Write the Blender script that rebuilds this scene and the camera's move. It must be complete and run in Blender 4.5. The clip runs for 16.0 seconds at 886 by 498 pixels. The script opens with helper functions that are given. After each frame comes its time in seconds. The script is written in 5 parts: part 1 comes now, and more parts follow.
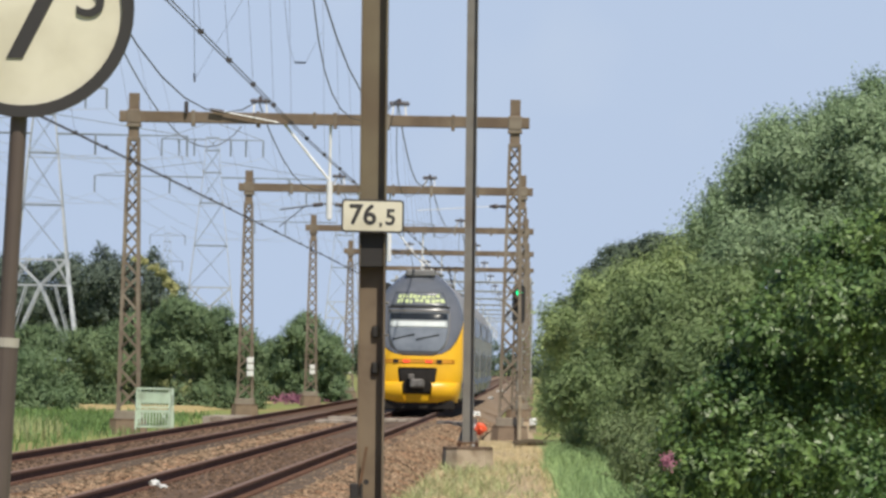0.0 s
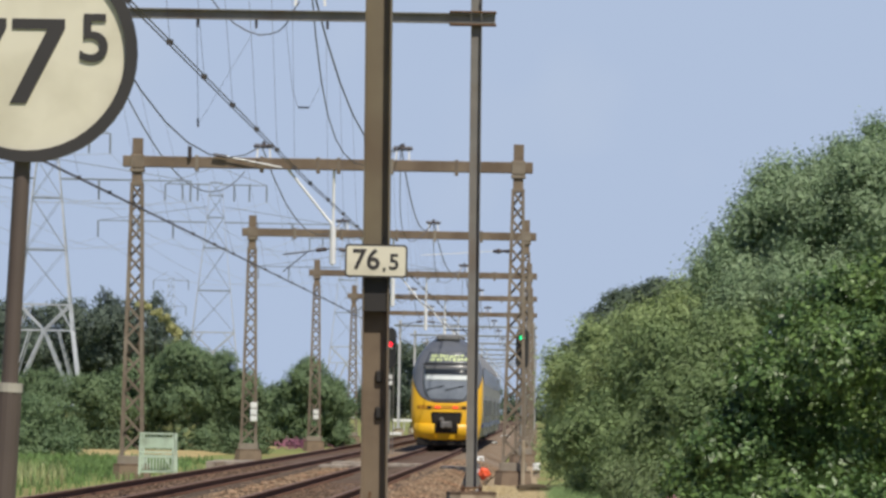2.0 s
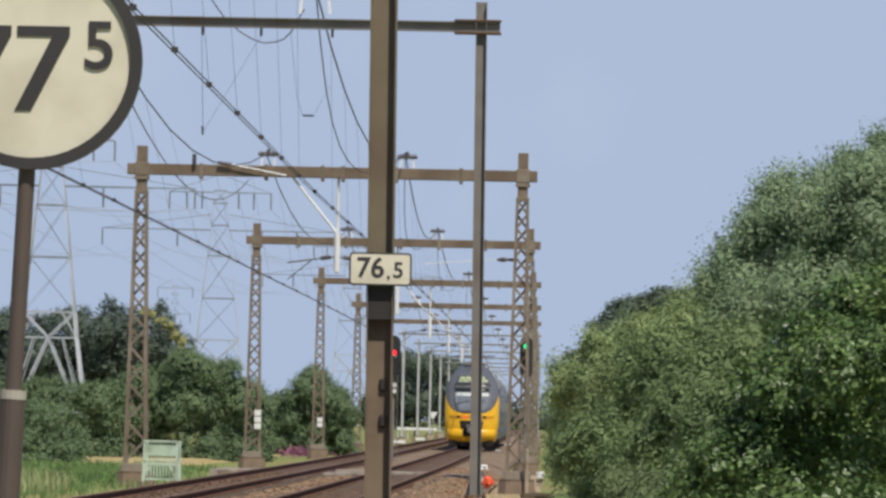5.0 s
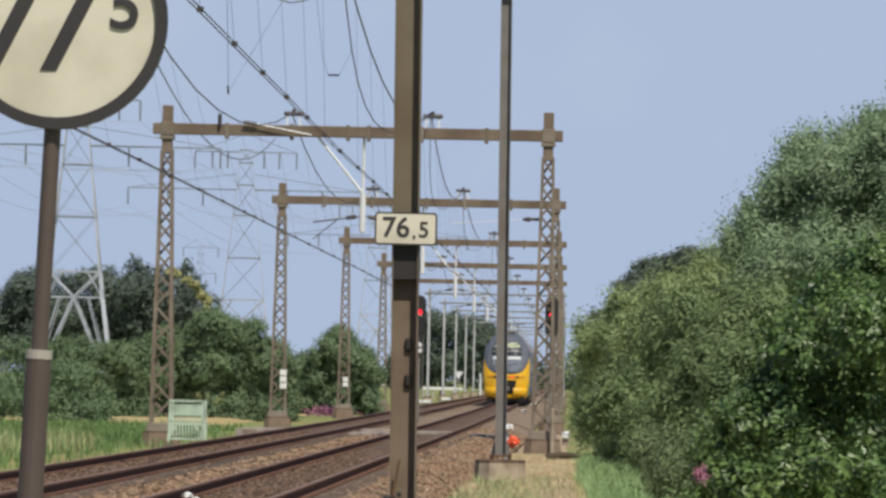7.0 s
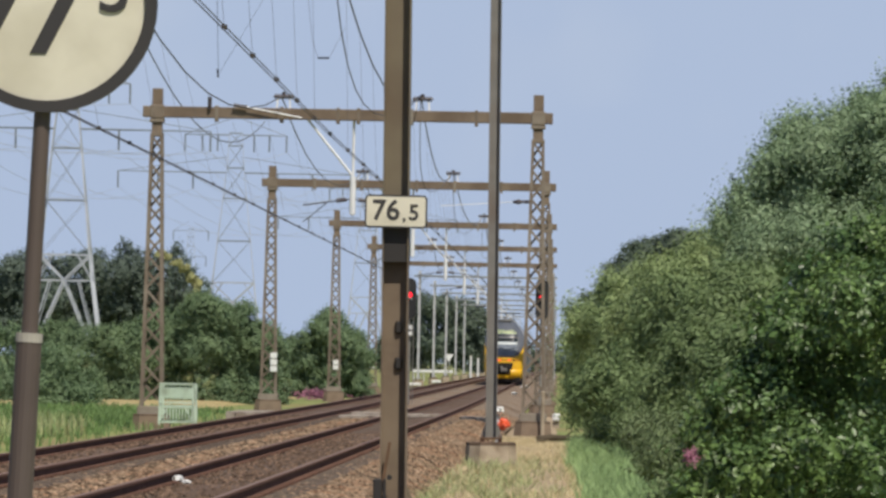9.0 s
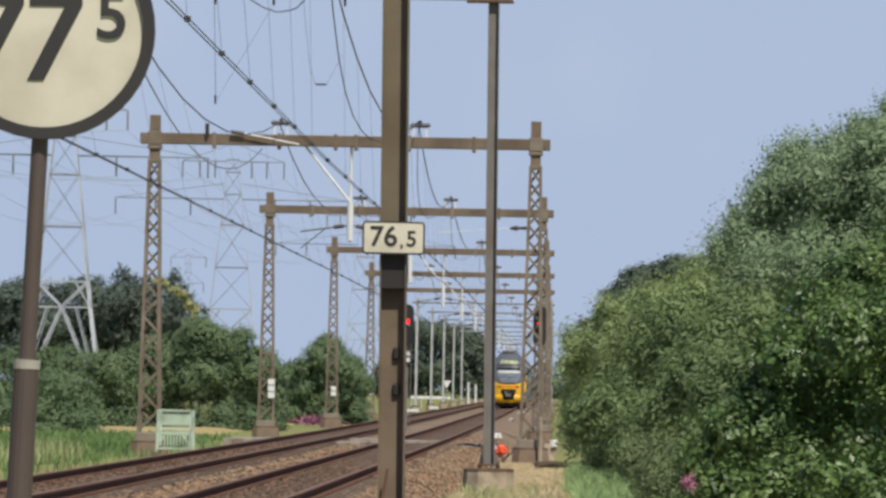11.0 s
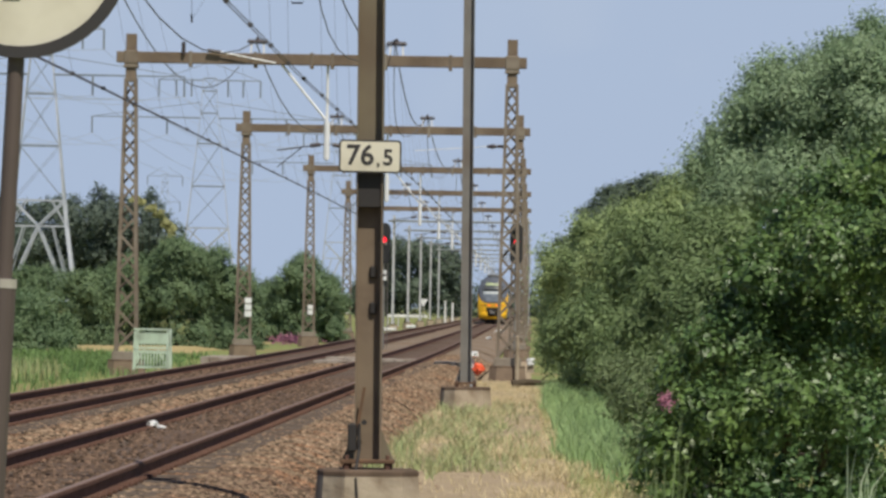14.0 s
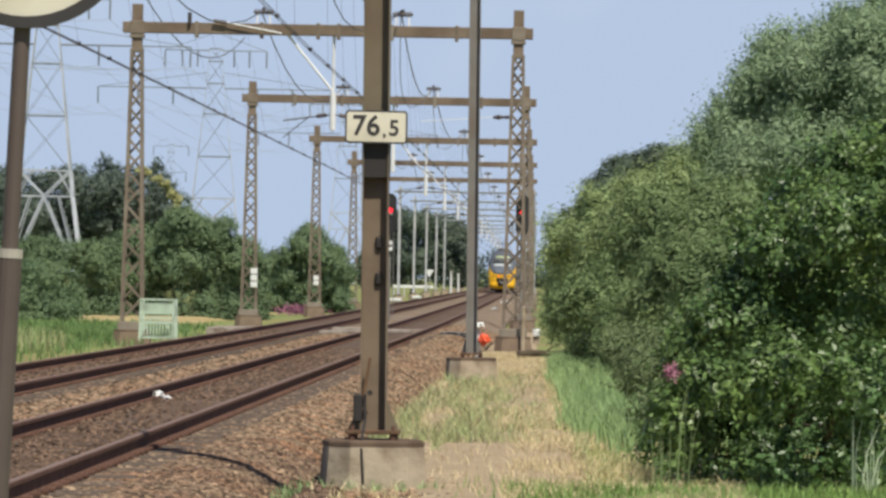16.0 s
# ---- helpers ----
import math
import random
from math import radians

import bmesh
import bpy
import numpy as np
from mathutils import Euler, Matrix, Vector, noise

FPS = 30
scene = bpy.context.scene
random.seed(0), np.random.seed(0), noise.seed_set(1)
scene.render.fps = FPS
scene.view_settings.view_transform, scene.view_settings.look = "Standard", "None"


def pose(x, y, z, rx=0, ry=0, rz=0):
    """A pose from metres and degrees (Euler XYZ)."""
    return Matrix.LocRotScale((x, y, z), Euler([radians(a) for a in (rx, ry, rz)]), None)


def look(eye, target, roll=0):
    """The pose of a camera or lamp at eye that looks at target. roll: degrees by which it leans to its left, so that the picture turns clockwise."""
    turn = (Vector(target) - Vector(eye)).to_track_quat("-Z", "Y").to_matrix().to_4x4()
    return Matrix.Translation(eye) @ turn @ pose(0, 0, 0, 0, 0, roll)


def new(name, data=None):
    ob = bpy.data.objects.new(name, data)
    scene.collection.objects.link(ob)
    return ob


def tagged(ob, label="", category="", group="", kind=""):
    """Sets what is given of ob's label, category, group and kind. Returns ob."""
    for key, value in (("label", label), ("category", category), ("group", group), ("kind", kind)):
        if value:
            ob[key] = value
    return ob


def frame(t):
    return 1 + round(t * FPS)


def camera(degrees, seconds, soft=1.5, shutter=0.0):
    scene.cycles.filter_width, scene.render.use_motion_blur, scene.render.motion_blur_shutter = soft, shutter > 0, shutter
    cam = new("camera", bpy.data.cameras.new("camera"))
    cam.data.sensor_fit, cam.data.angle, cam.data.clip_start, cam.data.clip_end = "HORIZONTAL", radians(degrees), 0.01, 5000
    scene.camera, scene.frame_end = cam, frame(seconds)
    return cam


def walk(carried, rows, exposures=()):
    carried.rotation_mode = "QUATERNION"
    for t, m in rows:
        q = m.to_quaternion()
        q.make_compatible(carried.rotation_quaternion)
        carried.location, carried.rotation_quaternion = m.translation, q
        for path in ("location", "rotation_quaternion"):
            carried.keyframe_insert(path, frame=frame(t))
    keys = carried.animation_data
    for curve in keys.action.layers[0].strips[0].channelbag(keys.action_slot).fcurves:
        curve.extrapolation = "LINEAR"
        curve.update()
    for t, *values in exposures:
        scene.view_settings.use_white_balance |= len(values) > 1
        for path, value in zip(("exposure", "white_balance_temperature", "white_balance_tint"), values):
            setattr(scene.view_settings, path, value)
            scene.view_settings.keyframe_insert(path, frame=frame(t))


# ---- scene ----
EYE = (0.0, 0.0, 1.58)
cam = camera(8.966, 16.0, soft=2.85)
# seconds, yaw, pitch, roll
TURNS = (
    (0, 1.2162, 1.1815, 1.076),
    (0.5, 1.2585, 1.3532, 1.069),
    (1, 1.2657, 1.4830, 1.137),
    (1.5, 1.2645, 1.5733, 1.070),
    (2, 1.2598, 1.6352, 1.043),
    (2.5, 1.2607, 1.6788, 1.080),
    (3, 1.2567, 1.7113, 1.141),
    (5.5, 1.3166, 1.7193, 1.211),
    (6, 1.4056, 1.5977, 1.221),
    (6.5, 1.5054, 1.4359, 1.349),
    (7, 1.5553, 1.3047, 1.198),
    (7.5, 1.5493, 1.1993, 1.187),
    (8, 1.5031, 1.1441, 1.214),
    (8.5, 1.4773, 1.1477, 1.160),
    (9, 1.4519, 1.1306, 1.099),
    (11.5, 1.4326, 1.4443, 1.065),
    (12, 1.4073, 1.4511, 1.091),
    (12.5, 1.3615, 1.4421, 1.084),
    (13, 1.3151, 1.3100, 1.067),
    (13.5, 1.2545, 0.8602, 0.938),
    (14, 1.1812, 0.5757, 0.974),
    (14.5, 1.1533, 0.3865, 0.993),
    (15, 1.1669, 0.3050, 1.015),
    (15.5, 1.2014, 0.2673, 1.015),
    (16, 1.2359, 0.2772, 1.053),
)


def turned(yaw, pitch, roll):
    return pose(*EYE, 90 + pitch, 0, yaw) @ pose(0, 0, 0, 0, 0, roll)


walk(cam, [(t, turned(a, b, c)) for t, a, b, c in TURNS], [(0.0, 0.02, 6650, 8), (1.5, -0.10, 6580, 9), (3.0, -0.17, 6520, 10), (6.0, -0.2, 6520, 10), (9.0, -0.18, 6540, 10), (12.5, -0.18, 6540, 10), (13.5, -0.22, 6560, 9), (14.5, -0.19, 6580, 8), (15.2, -0.08, 6600, 8), (16.0, -0.02, 6600, 8)])

# ---- light ----
SUN_EL, SUN_AZ = 57.0, 156.0  # elevation; azimuth clockwise from the line's direction
world = bpy.data.worlds.new("sky")
scene.world = world
world.use_nodes = True
wn = world.node_tree.nodes
wl = world.node_tree.links
sky = wn.new("ShaderNodeTexSky")
sky.sky_type = "NISHITA"
sky.sun_disc = False
sky.sun_elevation = radians(SUN_EL)
sky.sun_rotation = radians(SUN_AZ)
sky.altitude, sky.air_density, sky.dust_density, sky.ozone_density = 0, 0.9, 0.2, 1.5
tint = wn.new("ShaderNodeMix")
tint.data_type, tint.blend_type = "RGBA", "MULTIPLY"
tint.inputs[0].default_value = 1.0
tint.inputs[7].default_value = (1.02, 0.96, 1.02, 1)
wl.new(sky.outputs[0], tint.inputs[6])
wl.new(tint.outputs[2], wn["Background"].inputs[0])
wn["Background"].inputs[1].default_value = 0.09
sun = new("sun", bpy.data.lights.new("sun", "SUN"))
sun.data.energy, sun.data.angle, sun.data.color = 5.0, radians(0.6), (1.0, 0.93, 0.82)
a, e = radians(SUN_AZ), radians(SUN_EL)
sun.matrix_world = look((0, 0, 60), Vector((0, 0, 60)) - Vector((math.sin(a) * math.cos(e), math.cos(a) * math.cos(e), math.sin(e))))


# ---- tools ----
def material(name, c1, c2=None, scale=4.0, rough=0.7, metal=0.0, bump=0.0, fine=0.0, stain=None, stain_scale=0.6, island=0.0, detail=6.0, translucent=0.0):
    """Two colours mixed by noise, stains at a larger scale, a bump, and a change from piece to piece."""
    m = bpy.data.materials.new(name)
    m.use_nodes = True
    n, l = m.node_tree.nodes, m.node_tree.links
    b = n["Principled BSDF"]
    b.inputs["Roughness"].default_value, b.inputs["Metallic"].default_value = rough, metal
    if rough > 0.75:
        b.inputs["Specular IOR Level"].default_value = 0.15
    c2 = c2 or tuple(v * 0.75 for v in c1)
    co = n.new("ShaderNodeTexCoord")
    t1 = n.new("ShaderNodeTexNoise")
    t1.inputs["Scale"].default_value, t1.inputs["Detail"].default_value = scale, detail
    l.new(co.outputs["Object"], t1.inputs["Vector"])
    ramp = n.new("ShaderNodeMapRange")
    ramp.inputs[1].default_value, ramp.inputs[2].default_value = 0.35, 0.65
    l.new(t1.outputs[0], ramp.inputs[0])
    mix = n.new("ShaderNodeMix")
    mix.data_type = "RGBA"
    mix.inputs[6].default_value, mix.inputs[7].default_value = (*c1, 1), (*c2, 1)
    l.new(ramp.outputs[0], mix.inputs[0])
    out = mix.outputs[2]
    if stain:
        t2 = n.new("ShaderNodeTexNoise")
        t2.inputs["Scale"].default_value, t2.inputs["Detail"].default_value = stain_scale, 4
        l.new(co.outputs["Object"], t2.inputs["Vector"])
        r2 = n.new("ShaderNodeMapRange")
        r2.inputs[1].default_value, r2.inputs[2].default_value = 0.48, 0.66
        l.new(t2.outputs[0], r2.inputs[0])
        m2 = n.new("ShaderNodeMix")
        m2.data_type = "RGBA"
        l.new(r2.outputs[0], m2.inputs[0])
        l.new(out, m2.inputs[6])
        m2.inputs[7].default_value = (*stain, 1)
        out = m2.outputs[2]
    if island:
        geo = n.new("ShaderNodeNewGeometry")
        r3 = n.new("ShaderNodeMapRange")
        r3.inputs[3].default_value, r3.inputs[4].default_value = 1 - island, 1 + island
        l.new(geo.outputs["Random Per Island"], r3.inputs[0])
        m3 = n.new("ShaderNodeVectorMath")
        m3.operation = "SCALE"
        l.new(out, m3.inputs[0])
        l.new(r3.outputs[0], m3.inputs["Scale"])
        out = m3.outputs[0]
    l.new(out, b.inputs["Base Color"])
    if bump:
        t4 = n.new("ShaderNodeTexNoise")
        t4.inputs["Scale"].default_value, t4.inputs["Detail"].default_value = fine or scale * 4, 5
        l.new(co.outputs["Object"], t4.inputs["Vector"])
        bp = n.new("ShaderNodeBump")
        bp.inputs["Strength"].default_value, bp.inputs["Distance"].default_value = bump, 0.03
        l.new(t4.outputs[0], bp.inputs["Height"])
        l.new(bp.outputs[0], b.inputs["Normal"])
    if translucent:
        tr = n.new("ShaderNodeBsdfTranslucent")
        l.new(out, tr.inputs[0])
        ms = n.new("ShaderNodeMixShader")
        ms.inputs[0].default_value = translucent
        l.new(b.outputs[0], ms.inputs[1])
        l.new(tr.outputs[0], ms.inputs[2])
        l.new(ms.outputs[0], n["Material Output"].inputs[0])
    return m


def glow(name, colour, strength):
    m = bpy.data.materials.new(name)
    m.use_nodes = True
    b = m.node_tree.nodes["Principled BSDF"]
    b.inputs["Base Color"].default_value = (*colour, 1)
    b.inputs["Emission Color"].default_value = (*colour, 1)
    b.inputs["Emission Strength"].default_value = strength
    return m


class Shape:
    """Vertices and faces that become one mesh."""

    def __init__(self):
        self.v, self.f = [], []

    def add(self, vs, fs):
        k = len(self.v)
        self.v += [tuple(p) for p in vs]
        self.f += [tuple(i + k for i in q) for q in fs]
        return self

    def box(self, x0, x1, y0, y1, z0, z1, bevel=0.0, m=None):
        c = min(bevel, (x1 - x0) * 0.45, (y1 - y0) * 0.45, (z1 - z0) * 0.45)
        if c <= 0:
            vs = [(x, y, z) for x in (x0, x1) for y in (y0, y1) for z in (z0, z1)]
            fs = [(0, 1, 3, 2), (4, 6, 7, 5), (0, 4, 5, 1), (2, 3, 7, 6), (0, 2, 6, 4), (1, 5, 7, 3)]
        else:
            vs, fs = [], []
            for z, i in ((z0, c), (z0 + c, 0), (z1 - c, 0), (z1, c)):
                xa, xb, ya, yb = x0 + i, x1 - i, y0 + i, y1 - i
                k = c
                vs += [(xa + k, ya, z), (xb - k, ya, z), (xb, ya + k, z), (xb, yb - k, z), (xb - k, yb, z), (xa + k, yb, z), (xa, yb - k, z), (xa, ya + k, z)]
            for r in range(3):
                for i in range(8):
                    j = (i + 1) % 8
                    fs.append((r * 8 + i, r * 8 + j, r * 8 + 8 + j, r * 8 + 8 + i))
            fs += [tuple(range(7, -1, -1)), tuple(range(24, 32))]
        if m is not None:
            vs = [m @ Vector(p) for p in vs]
        return self.add(vs, fs)

    def bar(self, p, q, w, d=None, up=(0, 0, 1)):
        """A square bar from p to q."""
        p, q = Vector(p), Vector(q)
        d = d or w
        t = (q - p).normalized()
        s = t.cross(Vector(up))
        if s.length < 1e-4:
            s = t.cross(Vector((0, 1, 0)))
        s.normalize()
        u = s.cross(t)
        vs = [c + s * a * w / 2 + u * b * d / 2 for c in (p, q) for a, b in ((-1, -1), (1, -1), (1, 1), (-1, 1))]
        return self.add(vs, [(0, 1, 2, 3), (7, 6, 5, 4), (0, 4, 5, 1), (1, 5, 6, 2), (2, 6, 7, 3), (3, 7, 4, 0)])

    def tube(self, pts, r, n=6):
        """A round bar along points; r a number or one for each point."""
        pts = [Vector(p) for p in pts]
        rs = r if hasattr(r, "__len__") else [r] * len(pts)
        vs, fs = [], []
        for i, p in enumerate(pts):
            t = (pts[min(i + 1, len(pts) - 1)] - pts[max(i - 1, 0)]).normalized()
            s = t.cross(Vector((0, 0, 1)))
            if s.length < 1e-3:
                s = t.cross(Vector((0, 1, 0)))
            s.normalize()
            u = s.cross(t)
            vs += [p + (s * math.cos(2 * math.pi * k / n) + u * math.sin(2 * math.pi * k / n)) * rs[i] for k in range(n)]
        for i in range(len(pts) - 1):
            for k in range(n):
                j = (k + 1) % n
                fs.append((i * n + k, i * n + j, i * n + n + j, i * n + n + k))
        fs += [tuple(range(n - 1, -1, -1)), tuple((len(pts) - 1) * n + k for k in range(n))]
        return self.add(vs, fs)

    def mesh(self, name, mat, smooth=False):
        me = bpy.data.meshes.new(name)
        me.from_pydata(self.v, [], self.f)
        if mat:
            me.materials.append(mat)
        if smooth:
            me.polygons.foreach_set("use_smooth", [True] * len(me.polygons))
        me.update()
        return me


def part(name, sh, mat, parent=None, label="", at=None, smooth=False):
    ob = new(name, sh.mesh(name, mat, smooth) if isinstance(sh, Shape) else sh)
    if parent:
        ob.parent = parent
    if at is not None:
        ob.matrix_basis = at
    if label:
        tagged(ob, label)
    return ob


def thing(name, at, label, category, group="", kind=""):
    ob = new(name)
    ob.matrix_basis = at
    ob.empty_display_size = 0.3
    return tagged(ob, label, category, group, kind)


def lettering(name, text, size, mat, parent, at, depth=0.004, bold=0.018):
    """Raised figures in the built-in font, as a mesh; x to the right, y up."""
    cu = bpy.data.curves.new(name, "FONT")
    cu.body, cu.size, cu.extrude, cu.align_x, cu.align_y, cu.offset = text, size, depth, "CENTER", "CENTER", size * bold
    tmp = bpy.data.objects.new(name + "_tmp", cu)
    scene.collection.objects.link(tmp)
    bpy.context.view_layer.update()
    me = bpy.data.meshes.new_from_object(tmp.evaluated_get(bpy.context.evaluated_depsgraph_get()))
    bpy.data.objects.remove(tmp)
    me.materials.clear()
    me.materials.append(mat)
    ob = new(name, me)
    ob.parent, ob.matrix_basis = parent, at
    return ob


def bend(d):
    """How far the line lies to the side at d metres ahead: straight, then a wide curve to the left."""
    s = d - 195.0
    return -0.0024 * (s + math.sqrt(s * s + 40.0 ** 2)) + 0.014



# ---- materials ----
M_GROUND = material("meadow", (0.17, 0.22, 0.07), (0.26, 0.27, 0.10), 0.35, 0.95, bump=0.4, fine=6, stain=(0.26, 0.22, 0.10), stain_scale=0.05)
M_PATH = material("dry_path", (0.44, 0.345, 0.23), (0.33, 0.255, 0.165), 2.6, 0.95, bump=1.0, fine=20, stain=(0.36, 0.28, 0.19), stain_scale=0.9)
M_FIELD = material("stubble", (0.44, 0.35, 0.18), (0.36, 0.29, 0.13), 0.5, 0.95, bump=0.3)
M_BALLAST = material("ballast", (0.27, 0.195, 0.13), (0.17, 0.12, 0.08), 9.0, 0.95, bump=0.9, fine=26, stain=(0.26, 0.22, 0.18), stain_scale=0.25)
M_FOURFOOT = material("stained_ballast", (0.14, 0.092, 0.063), (0.09, 0.06, 0.043), 7.0, 0.95, bump=0.8, fine=24, stain=(0.15, 0.11, 0.09), stain_scale=0.3)
M_STONE = material("ballast_stone", (0.29, 0.21, 0.14), (0.15, 0.105, 0.07), 5.0, 0.9, island=0.75, stain=(0.22, 0.125, 0.075), stain_scale=0.9)
M_GRIT = material("path_grit", (0.40, 0.31, 0.20), (0.27, 0.20, 0.125), 6.0, 0.95, island=0.5)
M_STONE_RED = material("rust_stone", (0.165, 0.11, 0.076), (0.105, 0.07, 0.05), 5.0, 0.9, island=0.7)
M_RAIL = material("rusty_rail", (0.155, 0.086, 0.062), (0.105, 0.058, 0.043), 6.0, 0.9, bump=0.2)
M_RAILTOP = material("worn_railhead", (0.24, 0.175, 0.15), (0.18, 0.125, 0.105), 8.0, 0.8, 0.0)
M_SLEEPER = material("sleeper", (0.13, 0.10, 0.08), (0.09, 0.07, 0.055), 3.0, 0.9, bump=0.3)
M_OLIVE = material("olive_mast_paint", (0.19, 0.158, 0.103), (0.16, 0.13, 0.085), 1.2, 0.6, bump=0.1, stain=(0.135, 0.10, 0.065), stain_scale=0.9)
M_MASTBROWN = material("brown_mast_paint", (0.205, 0.155, 0.105), (0.165, 0.122, 0.082), 1.6, 0.7, bump=0.1, stain=(0.10, 0.068, 0.045), stain_scale=1.4)
M_RUSTY = material("rusty_plate", (0.17, 0.10, 0.06), (0.11, 0.07, 0.045), 5.0, 0.8, bump=0.2)
M_BLACK = material("black_wrap", (0.028, 0.024, 0.022), (0.02, 0.018, 0.017), 3.0, 0.7)
M_GREY = material("galvanised_steel", (0.23, 0.22, 0.20), (0.18, 0.172, 0.16), 2.0, 0.6, 0.1, stain=(0.17, 0.14, 0.115), stain_scale=0.8)
M_LATTICE = material("brown_lattice", (0.215, 0.175, 0.135), (0.16, 0.13, 0.10), 2.5, 0.8, stain=(0.27, 0.235, 0.19), stain_scale=0.7)
M_BEAM = material("weathered_brown_beam", (0.195, 0.15, 0.11), (0.14, 0.105, 0.078), 1.4, 0.8, stain=(0.25, 0.20, 0.15), stain_scale=0.6)
M_BRIGHT = material("galvanised_white", (0.80, 0.81, 0.82), (0.72, 0.73, 0.74), 2.0, 0.5)
# Pale tone; the haze over the far portals is put into it.
M_PALEPOST = material("pale_post", (0.56, 0.57, 0.58), (0.47, 0.48, 0.49), 1.0, 0.6)
M_WIRE = material("wire", (0.075, 0.07, 0.075), (0.06, 0.055, 0.06), 2.0, 0.6)
M_PORCELAIN = material("insulator", (0.06, 0.045, 0.045), (0.05, 0.04, 0.04), 3.0, 0.4)
M_CONCRETE = material("concrete", (0.42, 0.35, 0.26), (0.30, 0.25, 0.185), 3.2, 0.9, bump=0.5, stain=(0.23, 0.175, 0.12), stain_scale=2.2)
M_CAP = material("stained_cap", (0.15, 0.105, 0.075), (0.10, 0.072, 0.052), 4.0, 0.9)
M_BOARD = material("weathered_board", (0.36, 0.32, 0.27), (0.26, 0.22, 0.18), 2.0, 0.9, bump=0.3, stain=(0.20, 0.15, 0.11), stain_scale=1.0)
M_CONCRETE_OLD = material("old_concrete", (0.24, 0.18, 0.13), (0.18, 0.135, 0.10), 2.0, 0.9, bump=0.3)
M_SIGN = material("sign_face", (0.72, 0.68, 0.55), (0.66, 0.62, 0.49), 2.0, 0.5, stain=(0.58, 0.54, 0.42), stain_scale=2.4)
M_SIGNBLACK = material("sign_black", (0.045, 0.040, 0.040), (0.035, 0.032, 0.032), 3.0, 0.55)
M_POLE = material("sign_pole", (0.105, 0.078, 0.066), (0.085, 0.064, 0.055), 2.0, 0.6)
M_CREAM = material("cream_line", (0.45, 0.42, 0.36), None, 3.0, 0.7)

# ---- ground ----
RIGHT, LEFT = -4.84, -8.27  # the two tracks' middle lines


def lerp(x, *xy):
    return float(np.interp(x, xy[::2], xy[1::2]))


def ground_z(x, d):
    """Height of the earth beside the line (rail tops are at 0)."""
    u = x - bend(d) if d > 0 else x
    right = lerp(d, 0, -0.30, 105, -0.32, 165, -0.62, 240, -0.7, 400, -0.75)
    left = lerp(d, 0, -0.50, 100, -0.55, 200, -0.65, 400, -0.75)
    mid = -0.36
    z = lerp(u, -13.5, left, -11.2, min(left, -0.45), -10.4, mid - 0.3, -2.6, mid - 0.3, -2.2, right, 2.0, right)
    return z + 0.05 * noise.noise((x * 0.5, d * 0.12, 0)) * (1 if d < 300 else 0)


def ground():
    xs = [-3000, -900, -300, -120, -60, -40, -30, -24, -20, -17, -15, -13.5, -12.3, -11.2, -10.4, -8, -6, -4, -2.9, -2.6, -2.4, -2.2] + [-1.9 + 0.3 * i for i in range(22)] + [6, 9, 14, 25, 60, 200, 900, 3000]
    ds = [-3000, -600, -100, -30, 0, 10, 20, 30] + [36 + 2 * i for i in range(60)] + [160 + 10 * i for i in range(25)] + [430, 480, 560, 700, 900, 1300, 2000, 4500]
    sh = Shape()
    sh.v = [(x, d, ground_z(x, min(max(d, 0), 450))) for d in ds for x in xs]
    n = len(xs)
    sh.f = [(j * n + i, j * n + i + 1, (j + 1) * n + i + 1, (j + 1) * n + i) for j in range(len(ds) - 1) for i in range(n - 1)]
    ob = part("ground", sh, M_GROUND, smooth=True)
    tagged(ob, "flat green meadow ground with dry patches", "ground", kind="structure")
    # the trodden dry strip beside the line
    sh = Shape()
    ds = [34 + 1.5 * i for i in range(70)] + [140 + 8 * i for i in range(14)]
    for d in ds:
        w0 = lerp(d, 34, -1.0, 44, -1.3, 53, -1.45, 58, -1.9, 66, -2.4) + bend(d) + 0.15 * noise.noise((4, d * 0.4, 1))
        w1 = lerp(d, 34, 0.55, 50, 0.35, 80, 0.10, 110, -0.25, 150, -0.5, 250, -1.2) + 0.12 * noise.noise((0, d * 0.3, 3))
        for k in range(9):
            x = w0 + (w1 - w0) * k / 8
            sh.v.append((x, d, ground_z(x, d) + 0.035 - (0.07 if k in (0, 8) else 0)))
    sh.f = [(j * 9 + i, j * 9 + i + 1, j * 9 + 10 + i, j * 9 + 9 + i) for j in range(len(ds) - 1) for i in range(8)]
    ob = part("path", sh, M_PATH, smooth=True)
    tagged(ob, "trodden sandy path with dry straw-coloured grass", "path", kind="structure")


ground()



